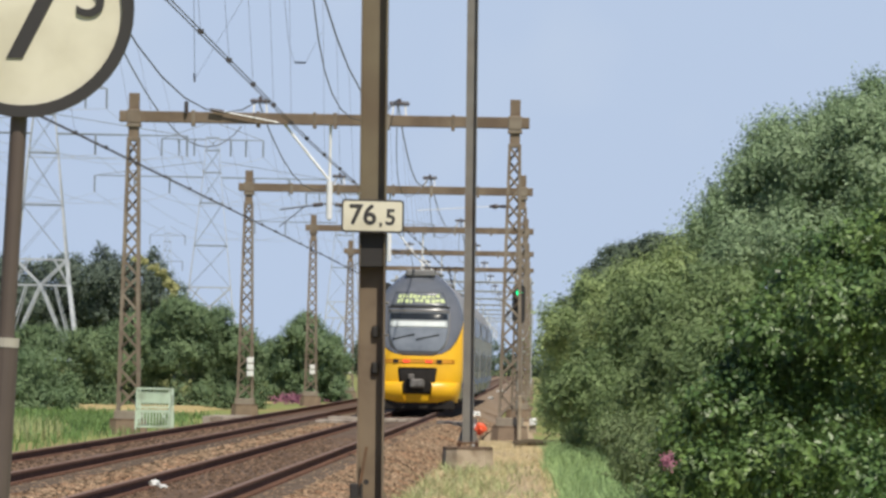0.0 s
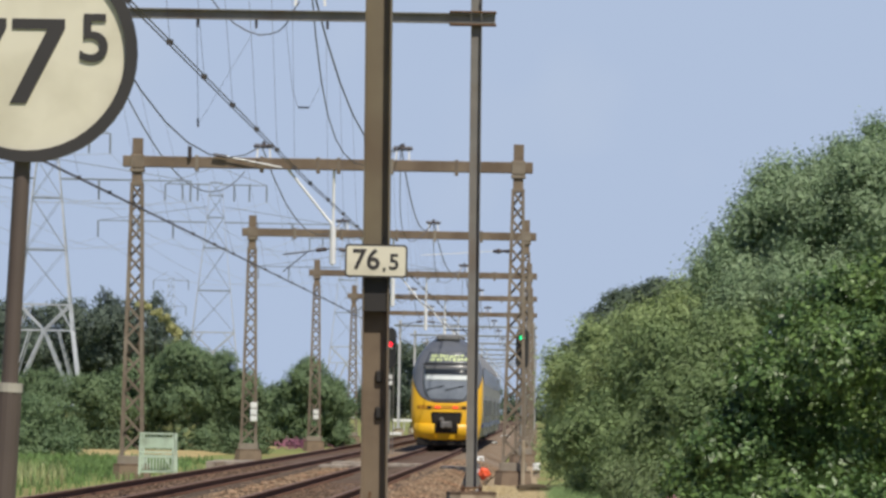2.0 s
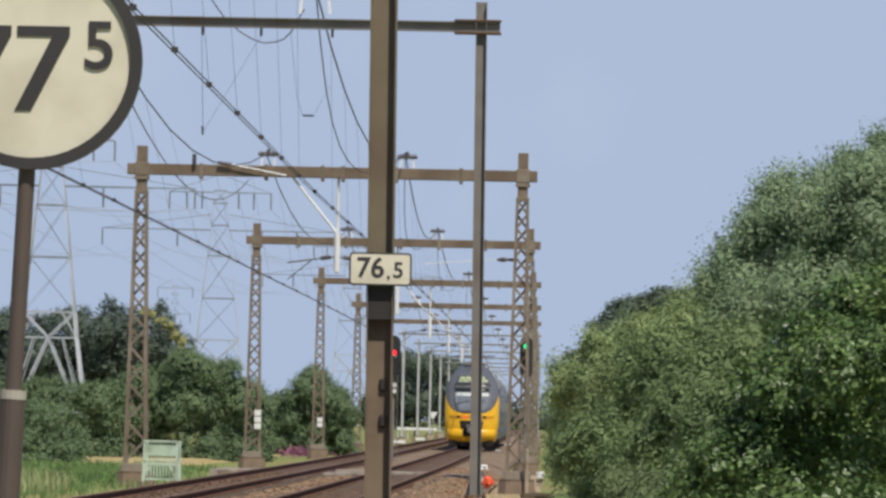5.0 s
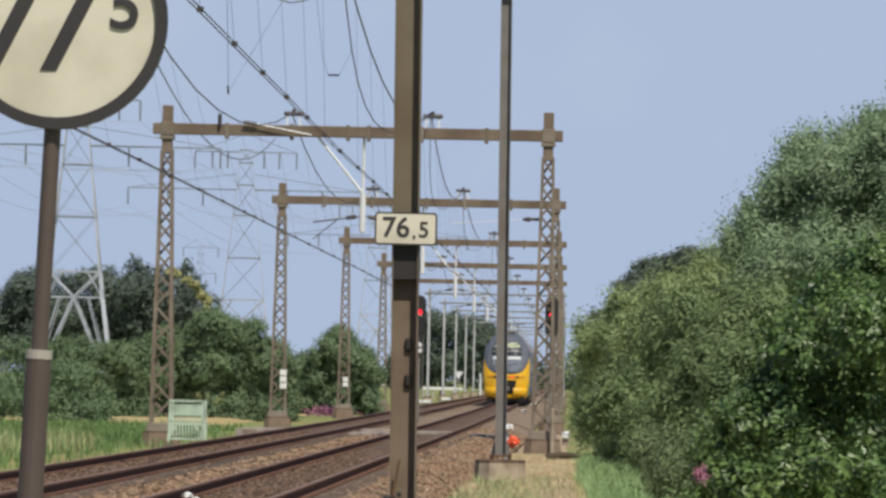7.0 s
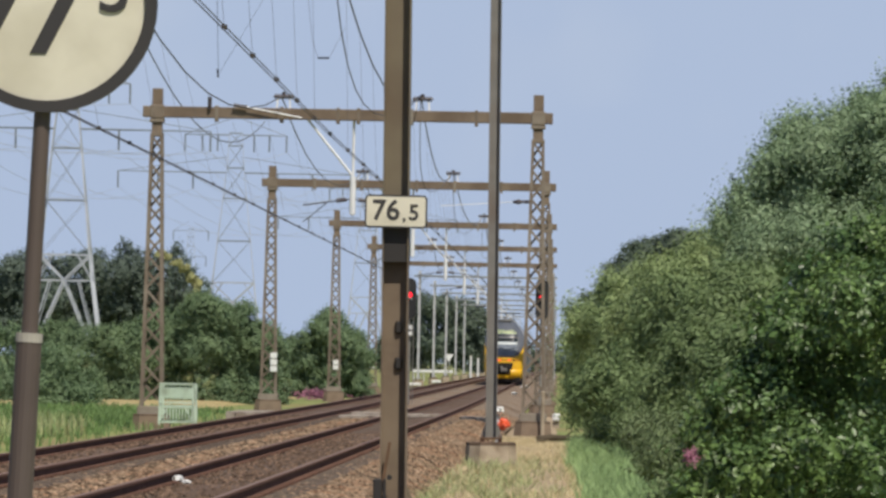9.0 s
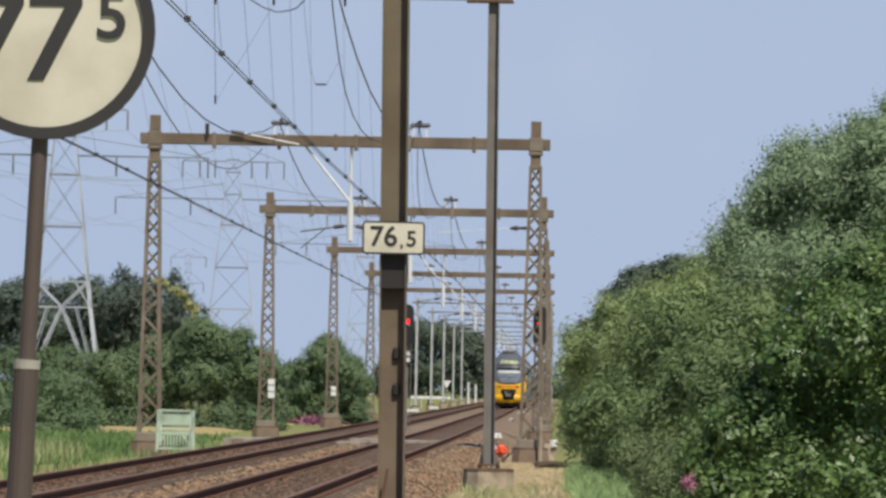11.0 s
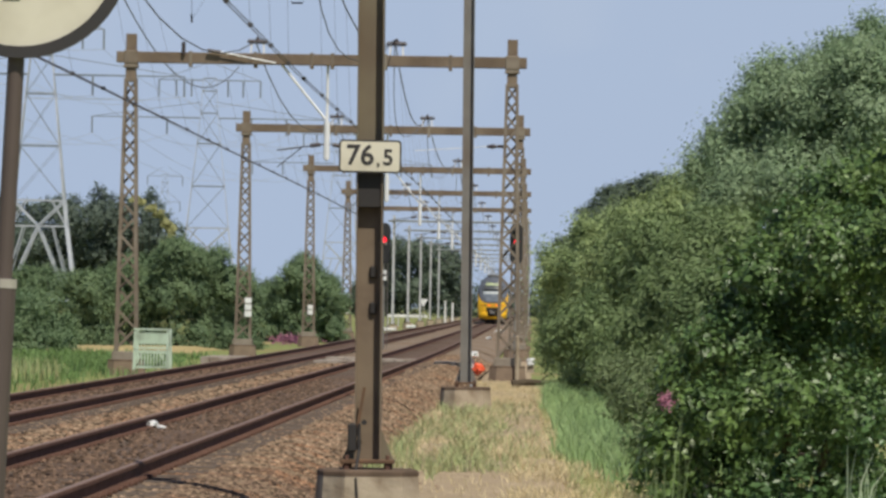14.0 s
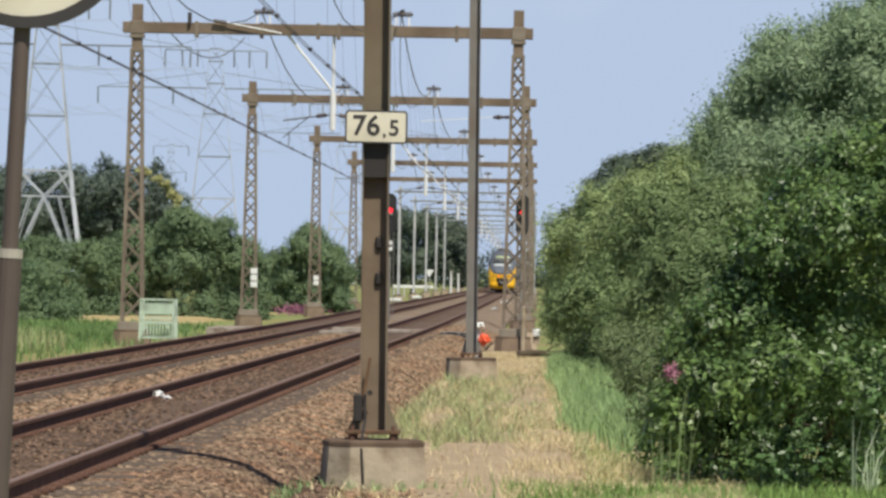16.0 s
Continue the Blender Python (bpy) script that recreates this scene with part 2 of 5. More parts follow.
def sky_backdrop():
    """Plain hazy summer sky behind everything, with the faintest cloud."""
    m = bpy.data.materials.new("hazy_sky")
    m.use_nodes = True
    n, l = m.node_tree.nodes, m.node_tree.links
    n.remove(n["Principled BSDF"])
    em = n.new("ShaderNodeEmission")
    co = n.new("ShaderNodeTexCoord")
    tex = n.new("ShaderNodeTexNoise")
    tex.inputs["Scale"].default_value, tex.inputs["Detail"].default_value = 0.0035, 3
    l.new(co.outputs["Object"], tex.inputs["Vector"])
    rng = n.new("ShaderNodeMapRange")
    rng.inputs[1].default_value, rng.inputs[2].default_value = 0.5, 0.75
    l.new(tex.outputs[0], rng.inputs[0])
    mix = n.new("ShaderNodeMix")
    mix.data_type = "RGBA"
    mix.inputs[6].default_value, mix.inputs[7].default_value = (0.475, 0.582, 0.785, 1), (0.55, 0.64, 0.80, 1)
    l.new(rng.outputs[0], mix.inputs[0])
    l.new(mix.outputs[2], em.inputs[0])
    l.new(em.outputs[0], n["Material Output"].inputs[0])
    sh = Shape()
    for i in range(25):
        a = radians(-30 + 60 * i / 24)
        sh.v += [(4300 * math.sin(a), 4300 * math.cos(a), -20), (4300 * math.sin(a), 4300 * math.cos(a), 900)]
    sh.f = [(2 * i, 2 * i + 2, 2 * i + 3, 2 * i + 1) for i in range(24)]
    tagged(part("backdrop", sh, m), "hazy pale blue summer sky", "sky", kind="structure")


sky_backdrop()

BED = (-10.9, -0.62, -10.1, -0.30, -9.75, -0.20, -3.35, -0.20, -2.95, -0.26, -2.25, -0.55)


def along():
    return [20 + 2 * i for i in range(91)] + [204 + 8 * i for i in range(50)] + [620 + 30 * i for i in range(14)]


def sweep(profile, ds, x0=0.0, dz=None, closed=True):
    """A profile of (x, z) drawn along the line."""
    sh = Shape()
    n = len(profile)
    for d in ds:
        b = bend(d) + x0
        for x, z in profile:
            sh.v.append((x + b, d, z + (dz(x + b, d) if dz else 0)))
    for j in range(len(ds) - 1):
        for i in range(n if closed else n - 1):
            k = (i + 1) % n
            sh.f.append((j * n + i, j * n + k, j * n + n + k, j * n + n + i))
    return sh


def track_bed():
    xs = [-10.9, -10.5, -10.1, -9.75] + [-9.5 + 0.25 * i for i in range(25)] + [-3.1, -2.8, -2.5, -2.25]
    prof = [(x, lerp(x, *BED)) for x in xs]
    ds = [20 + 0.6 * i for i in range(230)] + [160 + 6 * i for i in range(40)] + [404 + 20 * i for i in range(32)]
    rough = lambda x, d: 0.03 * noise.noise((x * 4, d * 4, 0)) + 0.02 * noise.noise((x * 0.6, d * 0.3, 9))
    ob = part("track_bed", sweep(prof, ds, 0, rough, closed=False), M_BALLAST, smooth=True)
    tagged(ob, "brown crushed-stone ballast bed under two tracks", "track bed", kind="structure")
    # rust-stained ballast between the rails
    for x0 in (RIGHT, LEFT):
        sh = sweep([(-0.70, -0.2), (-0.66, -0.165), (-0.2, -0.15), (0.2, -0.15), (0.66, -0.165), (0.70, -0.2)], ds, x0, rough, closed=False)
        ob = part("stained_ballast", sh, M_FOURFOOT, smooth=True)
        tagged(ob, "dark rust-stained ballast between the rails", "ballast", kind="structure")


track_bed()


def railway_track(name, x0, label):
    t = thing(name, pose(0, 0, 0), label, "railway track", "tracks", "structure")
    ds = along()
    for side in (-0.7525, 0.7525):
        foot = [(-0.07, -0.17), (0.07, -0.17), (0.07, -0.155), (0.012, -0.135), (0.012, -0.045), (0.036, -0.035), (0.036, -0.006), (0.028, 0.0), (-0.028, 0.0), (-0.036, -0.006), (-0.036, -0.035), (-0.012, -0.045), (-0.012, -0.135), (-0.07, -0.155)]
        r = part("rail", sweep(foot, ds, x0 + side), M_RAIL, t)
        part("rail_head", sweep([(-0.03, 0.0015), (0.03, 0.0015), (0.026, 0.004), (-0.026, 0.004)], ds, x0 + side), M_RAILTOP, r, "worn greyish running surface")
    sl = Shape().box(-1.28, 1.28, -0.125, 0.125, -0.30, -0.155, 0.015).mesh("sleeper", M_SLEEPER)
    for i in range(230):
        d = 30 + 0.62 * i
        ob = new("sleeper", sl)
        ob.parent, ob.matrix_basis = t, pose(x0 + bend(d), d, 0.008 * math.sin(i * 2.3))
    # fastenings
    sh = Shape()
    for i in range(180):
        d = 36 + 0.62 * i
        for side in (-0.7525, 0.7525):
            for k in (-0.1, 0.1):
                x = x0 + bend(d) + side + k
                sh.box(x - 0.045, x + 0.045, d - 0.05, d + 0.05, -0.16, -0.115, 0.01)
    tagged(part("rail_fastening", sh, M_RAIL, t), "rusty rail clips", kind="stuff")
    return t


railway_track("track_1", RIGHT, "rusty railway track in brown ballast nearest the path")
railway_track("track_2", LEFT, "rusty railway track in brown ballast beyond the first")


def level_boards():
    """Short timber crossing boards and cable covers lying between the tracks."""
    for x, d, w, l, z in ((-6.4, 168, 1.5, 4.0, -0.12), (-6.55, 178, 1.3, 3.0, -0.12), (-10.3, 176, 1.2, 6.0, -0.14), (-4.9, 173, 1.3, 2.5, -0.10), (-3.2, 170, 0.9, 2.5, -0.12)):
        t = thing("crossing_board", pose(x + bend(d), d, z), "grey weathered timber crossing boards in the ballast", "boards", "crossing boards")
        for i in range(4):
            part("board", Shape().box(-w / 2 + i * w / 4, -w / 2 + (i + 0.94) * w / 4, -l / 2, l / 2, -0.18, 0.03 + 0.006 * (i % 2), 0.012), M_BOARD, t)


level_boards()


# ---- masts and portals ----
def h_section(sh, w, dep, z0, z1, t=0.011):
    """A rolled H with its web across the line."""
    a, b, c = w / 2, w / 2 - t, t / 2
    e = dep / 2
    p = [(-a, -e), (-b, -e), (-b, -c), (b, -c), (b, -e), (a, -e), (a, e), (b, e), (b, c), (-b, c), (-b, e), (-a, e)]
    caps = [(0, 1, 10, 11), (2, 3, 8, 9), (4, 5, 6, 7)]
    return sh.add([(x, y, z) for z in (z0, z1) for x, y in p], [(i, (i + 1) % 12, 12 + (i + 1) % 12, 12 + i) for i in range(12)] + [q[::-1] for q in caps] + [tuple(i + 12 for i in q) for q in caps])


def footing(parent, top, bottom, w0, w1, mat, label, turn=0.0):
    vs = []
    for z, w in ((bottom, w1), (top - 0.04, w0), (top, w0 - 0.03)):
        c = w * 0.2
        vs += [(-w / 2 + c, -w / 2, z), (w / 2 - c, -w / 2, z), (w / 2, -w / 2 + c, z), (w / 2, w / 2 - c, z), (w / 2 - c, w / 2, z), (-w / 2 + c, w / 2, z), (-w / 2, w / 2 - c, z), (-w / 2, -w / 2 + c, z)]
    fs = [(r * 8 + i, r * 8 + (i + 1) % 8, r * 8 + 8 + (i + 1) % 8, r * 8 + 8 + i) for r in (0, 1) for i in range(8)] + [tuple(range(16, 24))]
    h, c = w0 / 2 + 0.003, w0 * 0.2
    ring = [(-h + c, -h), (h - c, -h), (h, -h + c), (h, h - c), (h - c, h), (-h + c, h), (-h, h - c), (-h, -h + c)]
    cap = Shape().add([(x * k, y * k, z) for z, k in ((top - 0.05, 1.0), (top - 0.012, 1.0), (top + 0.006, 0.96)) for x, y in ring],
                      [(r * 8 + i, r * 8 + (i + 1) % 8, r * 8 + 8 + (i + 1) % 8, r * 8 + 8 + i) for r in (0, 1) for i in range(8)] + [tuple(range(16, 24))])
    part("footing_cap", cap, M_CAP, parent, "dark stained top edge", at=pose(0, 0, 0, 0, 0, turn))
    return part("concrete_footing", Shape().add(vs, fs), mat, parent, label, at=pose(0, 0, 0, 0, 0, turn))


def h_mast(parent, x, base, top, w, mat, footz, fw, lean=0.0):
    """An H mast on a base plate with bolts, over a tapered concrete block."""
    m = new("mast")
    m.parent, m.matrix_basis = parent, pose(x, 0, 0, 0, lean, 0)
    if mat == M_OLIVE:
        part("post", h_section(Shape(), w, w * 1.25, 2.44, top), mat, m)
        part("lower_post", h_section(Shape(), w, w * 1.25, base + 0.09, 2.44), M_MASTBROWN, m, "browner weathered lower length")
    else:
        part("post", h_section(Shape(), w, w * 1.25, base + 0.09, top), mat, m)
    part("base_plate", Shape().box(-w * 1.02, w * 1.02, -w * 0.9, w * 0.9, base + 0.055, base + 0.09, 0.006), M_RUSTY, m)
    for sx in (-1, 1):
        g = Shape().add([(sx * w * 0.5, -0.012, base + 0.09), (sx * w * 0.98, -0.012, base + 0.09), (sx * w * 0.5, -0.012, base + 0.36), (sx * w * 0.5, 0.012, base + 0.09), (sx * w * 0.98, 0.012, base + 0.09), (sx * w * 0.5, 0.012, base + 0.36)],
                        [(0, 1, 2), (5, 4, 3), (0, 3, 4, 1), (1, 4, 5, 2), (2, 5, 3, 0)])
        part("gusset", g, mat, m)
        for sy in (-1, 1):
            part("anchor_bolt", Shape().tube([(sx * w * 0.78, sy * w * 0.7, base - 0.03), (sx * w * 0.78, sy * w * 0.7, base + 0.13)], 0.018, 6).tube([(sx * w * 0.78, sy * w * 0.7, base + 0.0), (sx * w * 0.78, sy * w * 0.7, base + 0.05)], 0.035, 6), M_RAIL, m)
    footing(m, base, footz, fw, fw * 1.1, M_CONCRETE, "chipped grey concrete block", 9.0)
    return m


def lattice_mast(parent, x, base, top, footz):
    """A tapered lattice mast: plain head, four corner angles with zigzag bracing, concrete foot."""
    m = new("lattice_mast")
    m.parent, m.matrix_basis = parent, pose(x, 0, 0)
    neck = top - 1.35
    part("mast_head", Shape().box(-0.15, 0.15, -0.15, 0.15, neck, top, 0.01), M_BEAM, m)
    part("collar", Shape().box(-0.21, 0.21, -0.21, 0.21, neck + 0.36, neck + 0.46, 0.01), M_LATTICE, m)
    part("neck_plate", Shape().box(-0.19, 0.19, -0.19, 0.19, neck - 0.06, neck + 0.05, 0.01), M_LATTICE, m)
    a0, a1 = 0.30, 0.145
    half = lambda z: a0 + (a1 - a0) * (z - base) / (neck - base)
    for sx in (-1, 1):
        for sy in (-1, 1):
            part("corner_angle", Shape().bar((sx * half(base), sy * half(base), base), (sx * half(neck), sy * half(neck), neck), 0.085, 0.085, (0, 1, 0)), M_LATTICE, m)
    zs = [base + 0.3]
    while zs[-1] < neck - 0.4:
        zs.append(zs[-1] + 1.5 * half(zs[-1]) + 0.16)
    zs[-1] = neck - 0.02
    for face in range(4):
        sh = Shape()
        for i in range(len(zs) - 1):
            s = 1 if i % 2 else -1
            pa, pb = (s * half(zs[i]), -half(zs[i])), (-s * half(zs[i + 1]), -half(zs[i + 1]))
            rot = Matrix.Rotation(face * math.pi / 2, 3, "Z")
            sh.bar(rot @ Vector((*pa, zs[i])), rot @ Vector((*pb, zs[i + 1])), 0.07, 0.022, rot @ Vector((0, 1, 0)))
        part("lacing", sh, M_LATTICE, m)
    part("base_plate", Shape().box(-0.40, 0.40, -0.40, 0.40, base - 0.05, base + 0.24, 0.02), M_LATTICE, m)
    footing(m, base, footz, 1.02, 1.16, M_CONCRETE_OLD, "brown weathered concrete block")
    return m


SUPPORT_SHIFT = (50, 0, 102, 0, 165, -0.16, 230, -0.55, 297, -0.18, 357, 0)  # zigzag of the line over the nearer track


def insulator(parent, x, z, size=1.0):
    """Messenger support on top of the beam: two posts with a dark ribbed insulator across."""
    i = new("insulator")
    i.parent, i.matrix_basis = parent, pose(x, 0, z)
    for s in (-1, 1):
        part("stand", Shape().bar((s * 0.27 * size, 0, 0), (s * 0.24 * size, 0, 0.33), 0.05), M_BRIGHT, i)
    sh = Shape().tube([(-0.42 * size, 0, 0.36), (0.42 * size, 0, 0.36)], 0.035, 6)
    for k in range(-4, 5):
        sh.tube([(k * 0.085 * size - 0.02, 0, 0.36), (k * 0.085 * size + 0.02, 0, 0.36)], 0.075, 8)
    sh.tube([(0, 0, 0.36), (0, 0, 0.5)], 0.05, 6)
    part("ribbed_core", sh, M_PORCELAIN, i)
    return i


BEAM_Z = 8.70
RIGHT_MAST, LEFT_MAST = -1.49, -12.64


def drop_post(parent, x, arms=True):
    """Pale post hung from the beam between the tracks, with its brace and the registration arms."""
    p = new("drop_post")
    p.parent, p.matrix_basis = parent, pose(x, 0, 0)
    part("hanger", Shape().tube([(0, 0, BEAM_Z - 0.1), (0, 0, 5.75)], 0.042, 8).tube([(0, 0, 6.9), (0, 0, 5.8)], 0.09, 8), M_BRIGHT, p, "pale galvanised tube")
    part("brace", Shape().tube([(-1.35, 0, BEAM_Z - 0.15), (-0.03, 0, 6.95)], 0.045, 6), M_BRIGHT, p)
    for sx, reach in ((-1, 1.45), (1, 1.75)):
        part("registration_arm", Shape().tube([(0, 0, 6.25), (sx * reach, 0.1, 6.05)], 0.02, 5).tube([(sx * reach * 0.5, 0.1, 6.15), (sx * reach, 0.2, 5.56)], 0.016, 5), M_WIRE, p)
        part("arm_insulator", Shape().tube([(sx * 0.18, 0, 6.23), (sx * 0.48, 0, 6.19)], 0.06, 8), M_PORCELAIN, p)
    return p


def portal(d, kind, group="catenary portals"):
    """A gantry over both tracks."""
    b = bend(d)
    gr, gl = ground_z(-0.9 + b, d), ground_z(-12.5 + b, d)
    if kind == "lattice":
        b += 0.06 if d < 200 else 0
        t = thing("catenary_portal", pose(b, d, 0), "brown lattice-mast railway portal with weathered crossbeam and insulators", "catenary portal", group)
        lattice_mast(t, RIGHT_MAST, -0.15, BEAM_Z + 0.68, gr - 0.2)
        lattice_mast(t, LEFT_MAST, -0.15, BEAM_Z + 0.68, gl - 0.2)
        for y in (-0.19, 0.03):
            part("crossbeam", Shape().box(LEFT_MAST - 0.42, RIGHT_MAST + 0.42, y, y + 0.16, BEAM_Z - 0.16, BEAM_Z + 0.16, 0.015), M_BEAM, t)
        for x in (LEFT_MAST, RIGHT_MAST):
            part("corner_bracket", Shape().box(x - 0.2, x + 0.2, -0.22, 0.22, BEAM_Z - 0.2, BEAM_Z + 0.2, 0.02), M_LATTICE, t, "paler bolted clamp")
        for x in (-10.9, -9.0, -7.35, -6.75, -5.2, -3.3):
            part("clamp", Shape().box(x - 0.05, x + 0.05, -0.2, 0.2, BEAM_Z - 0.26, BEAM_Z + 0.2, 0.01), M_LATTICE, t)
    else:
        mat = M_GREY if kind == "grey" else M_OLIVE if kind == "olive" else M_PALEPOST
        t = thing("catenary_portal", pose(b, d, 0), {"grey": "grey galvanised steel portal on H masts with concrete footing", "olive": "olive-brown painted steel portal on H masts with concrete footing", "pale": "pale grey slender steel portal far down the line"}[kind], "catenary portal", group)
        fr, w = {"olive": (-1.665, 0.232), "grey": (-1.645, 0.2), "pale": (-1.35, 0.22)}[kind]
        base_r = 0.12 if kind != "pale" else -0.3
        h_mast(t, fr, base_r, BEAM_Z + 0.42, w, mat, gr - 0.15, 0.84, {"olive": -0.45, "grey": -0.40, "pale": 0}[kind])
        h_mast(t, LEFT_MAST - (0.3 if kind != "pale" else 0), -0.1, BEAM_Z + 0.42, w, mat, gl - 0.15, 0.84)
        turn = Matrix(((0, 0, 1, 0), (0, 1, 0, 0), (-1, 0, 0, BEAM_Z - 0.03), (0, 0, 0, 1)))
        part("crossbeam", h_section(Shape(), 0.18, 0.2, LEFT_MAST - 0.5, fr + 0.28, 0.02), mat, t, at=turn)
        for z in (BEAM_Z - 0.165, BEAM_Z + 0.064):
            part("end_shoe", Shape().box(fr - 0.55, fr + 0.3, -0.13, 0.13, z, z + 0.036, 0.01), M_RUSTY if kind != "pale" else mat, t)
        for x in (-6.75, -5.69, -4.4):
            part("clamp", Shape().box(x - 0.022, x + 0.022, -0.06, 0.06, BEAM_Z - 0.27, BEAM_Z - 0.12, 0.008), M_PORCELAIN, t)
    size = 0.72 if d > 110 else 1.0
    insulator(t, RIGHT + 0.12 + lerp(d, *SUPPORT_SHIFT), BEAM_Z + 0.15, size)
    insulator(t, LEFT - 0.68, BEAM_Z + 0.15, size)
    if d > 110:
        drop_post(t, -6.88)
    return t


PORTALS = [(50, "olive"), (102, "grey"), (165, "lattice"), (230, "lattice"), (297, "lattice"), (357, "lattice"), (417, "lattice")] + [(477 + 58.5 * i, "pale") for i in range(8)]
PORTAL = {}  # by distance
for d, kind in PORTALS:
    PORTAL[d] = portal(d, kind)


part("pull_off_rod", Shape().tube([(-10.05, -0.3, BEAM_Z + 0.18), (-8.4, -0.3, BEAM_Z - 0.12)], 0.026, 6), M_BRIGHT, PORTAL[165], "pale rod along the beam")
part("rod_insulator", Shape().tube([(-10.4, -0.3, BEAM_Z + 0.22), (-10.0, -0.3, BEAM_Z + 0.17)], 0.05, 8), M_PORCELAIN, PORTAL[165])
part("steady_arm", Shape().tube([(-1.64, 0, 6.26), (-2.2, 0, 6.25)], 0.03, 6).tube([(-2.2, 0, 6.25), (-4.3, 0.1, 6.10)], 0.012, 5), M_BRIGHT, PORTAL[165], "pale thin rod on the lattice mast")
part("arm_insulator", Shape().tube([(-1.72, 0, 6.26), (-1.82, 0, 6.26), (-1.9, 0, 6.26), (-2.02, 0, 6.255), (-2.2, 0, 6.25)], [0.05, 0.05, 0.035, 0.075, 0.03], 8), M_PORCELAIN, PORTAL[165])
part("cable_loop", Shape().tube([(-11.1, -0.25, BEAM_Z + 0.45), (-11.1, -0.25, BEAM_Z + 0.1)], 0.06, 6), M_PORCELAIN, PORTAL[165])


# ---- wires ----
def catenary(x0, off, stag, height, label):
    t = thing("overhead_line", pose(0, 0, 0), label, "overhead line", "overhead lines")
    ds = [p[0] for p in PORTALS]
    cont, clips = [], Shape()
    for i in range(len(ds) - 1):
        a, b = ds[i], ds[i + 1]
        n = 8
        mess = []
        for k in range(n + 1):
            s = k / n
            d = a + (b - a) * s
            st = lerp(d, 50, stag[0], 102, stag[1], 165, stag[2], 300, stag[2])
            zc = height
            zm = BEAM_Z + (0.62 if x0 == RIGHT else 0.51) - 4 * (1.25 if x0 == RIGHT else 1.4) * s * (1 - s)
            x = x0 + bend(d)
            shift = lerp(d, *SUPPORT_SHIFT) if x0 == RIGHT else lerp(d, 102, 0.08, 165, 0)
            mess.append((x + shift + off * (1 + (0.15 if off < 0 else -0.4) * math.sin(math.pi * s)), d, zm))
            cont.append((x + st, d, zc))
            if 0 < k < n and d < 420:
                clips.tube([(mess[-1][0], d, zm), (x + st, d, zc)], 0.0028, 4)
            if d < 330:
                clips.box(x + st - 0.035, x + st + 0.035, d - 0.05, d + 0.05, zc - 0.02, zc + 0.04, 0)
        part("messenger_wire", Shape().tube(mess, 0.016 + 0.006 * min(1, i / 4), 5), M_WIRE, t)
        # stitch wire under the insulator
    if x0 == RIGHT:
        for i in range(1, 5):
            a, b = ds[i], ds[i + 1]
            pts = [(x0 + bend(a + (b - a) * k / 10) + off + lerp(a + (b - a) * k / 10, *SUPPORT_SHIFT) - 0.5 * math.sin(math.pi * k / 10), a + (b - a) * k / 10, BEAM_Z + 0.6 - 4 * 1.7 * k / 10 * (1 - k / 10)) for k in range(11)]
            part("auxiliary_wire", Shape().tube(pts, 0.014, 5), M_WIRE, t)
    part("contact_wire", Shape().tube([(x + 0.028, y, z) for x, y, z in cont], 0.011, 4).tube([(x - 0.028, y, z) for x, y, z in cont], 0.011, 4), M_WIRE, t, "paired dark contact wires")
    tagged(part("dropper", clips, M_WIRE, t, "thin droppers with clips"), kind="stuff")
    return t


catenary(RIGHT, 0.12, (0.42, 0.18, 0.14), 5.63, "dark overhead contact line sagging over the nearer track")
catenary(LEFT, -0.68, (0.0, -0.02, -0.1), 5.40, "dark overhead contact line sagging over the farther track")


def stitch_wires():
    """Slack jumper and thin hangers round the beam of the grey portal."""
    t = thing("jumper_wires", pose(0, 0, 0), "slack dark jumper wire and thin hangers at the grey portal", "overhead wire")
    part("jumper", Shape().tube([(-6.78, 102.4, 9.39), (-6.64, 102.4, 9.11), (-6.43, 102.4, 8.83), (-6.11, 102.4, 8.53), (-5.88, 102.4, 8.40), (-5.65, 102.4, 8.33), (-5.44, 102.4, 8.36), (-5.30, 102.4, 8.41), (-5.17, 102.4, 8.55), (-5.06, 102.4, 8.76), (-4.94, 102.4, 8.96)], 0.012, 5), M_WIRE, t)
    for a, b, r in (((-6.80, 102.4, 8.52), (-6.78, 103.0, 6.80), 0.0045), ((-6.79, 103.0, 6.83), (-6.78, 103.0, 6.67), 0.018), ((-6.76, 103.0, 6.75), (-5.72, 102.4, 8.47), 0.0032), ((-5.18, 102.4, 8.55), (-5.07, 103.0, 7.38), 0.0035), ((-5.07, 103.0, 7.38), (-4.96, 103.0, 7.06), 0.0035), ((-4.96, 103.0, 7.06), (-4.76, 103.0, 7.06), 0.016), ((-4.76, 103.0, 7.06), (-4.48, 103.0, 7.62), 0.0025)):
        part("hanger", Shape().tube([a, b], r, 4), M_WIRE, t)


stitch_wires()

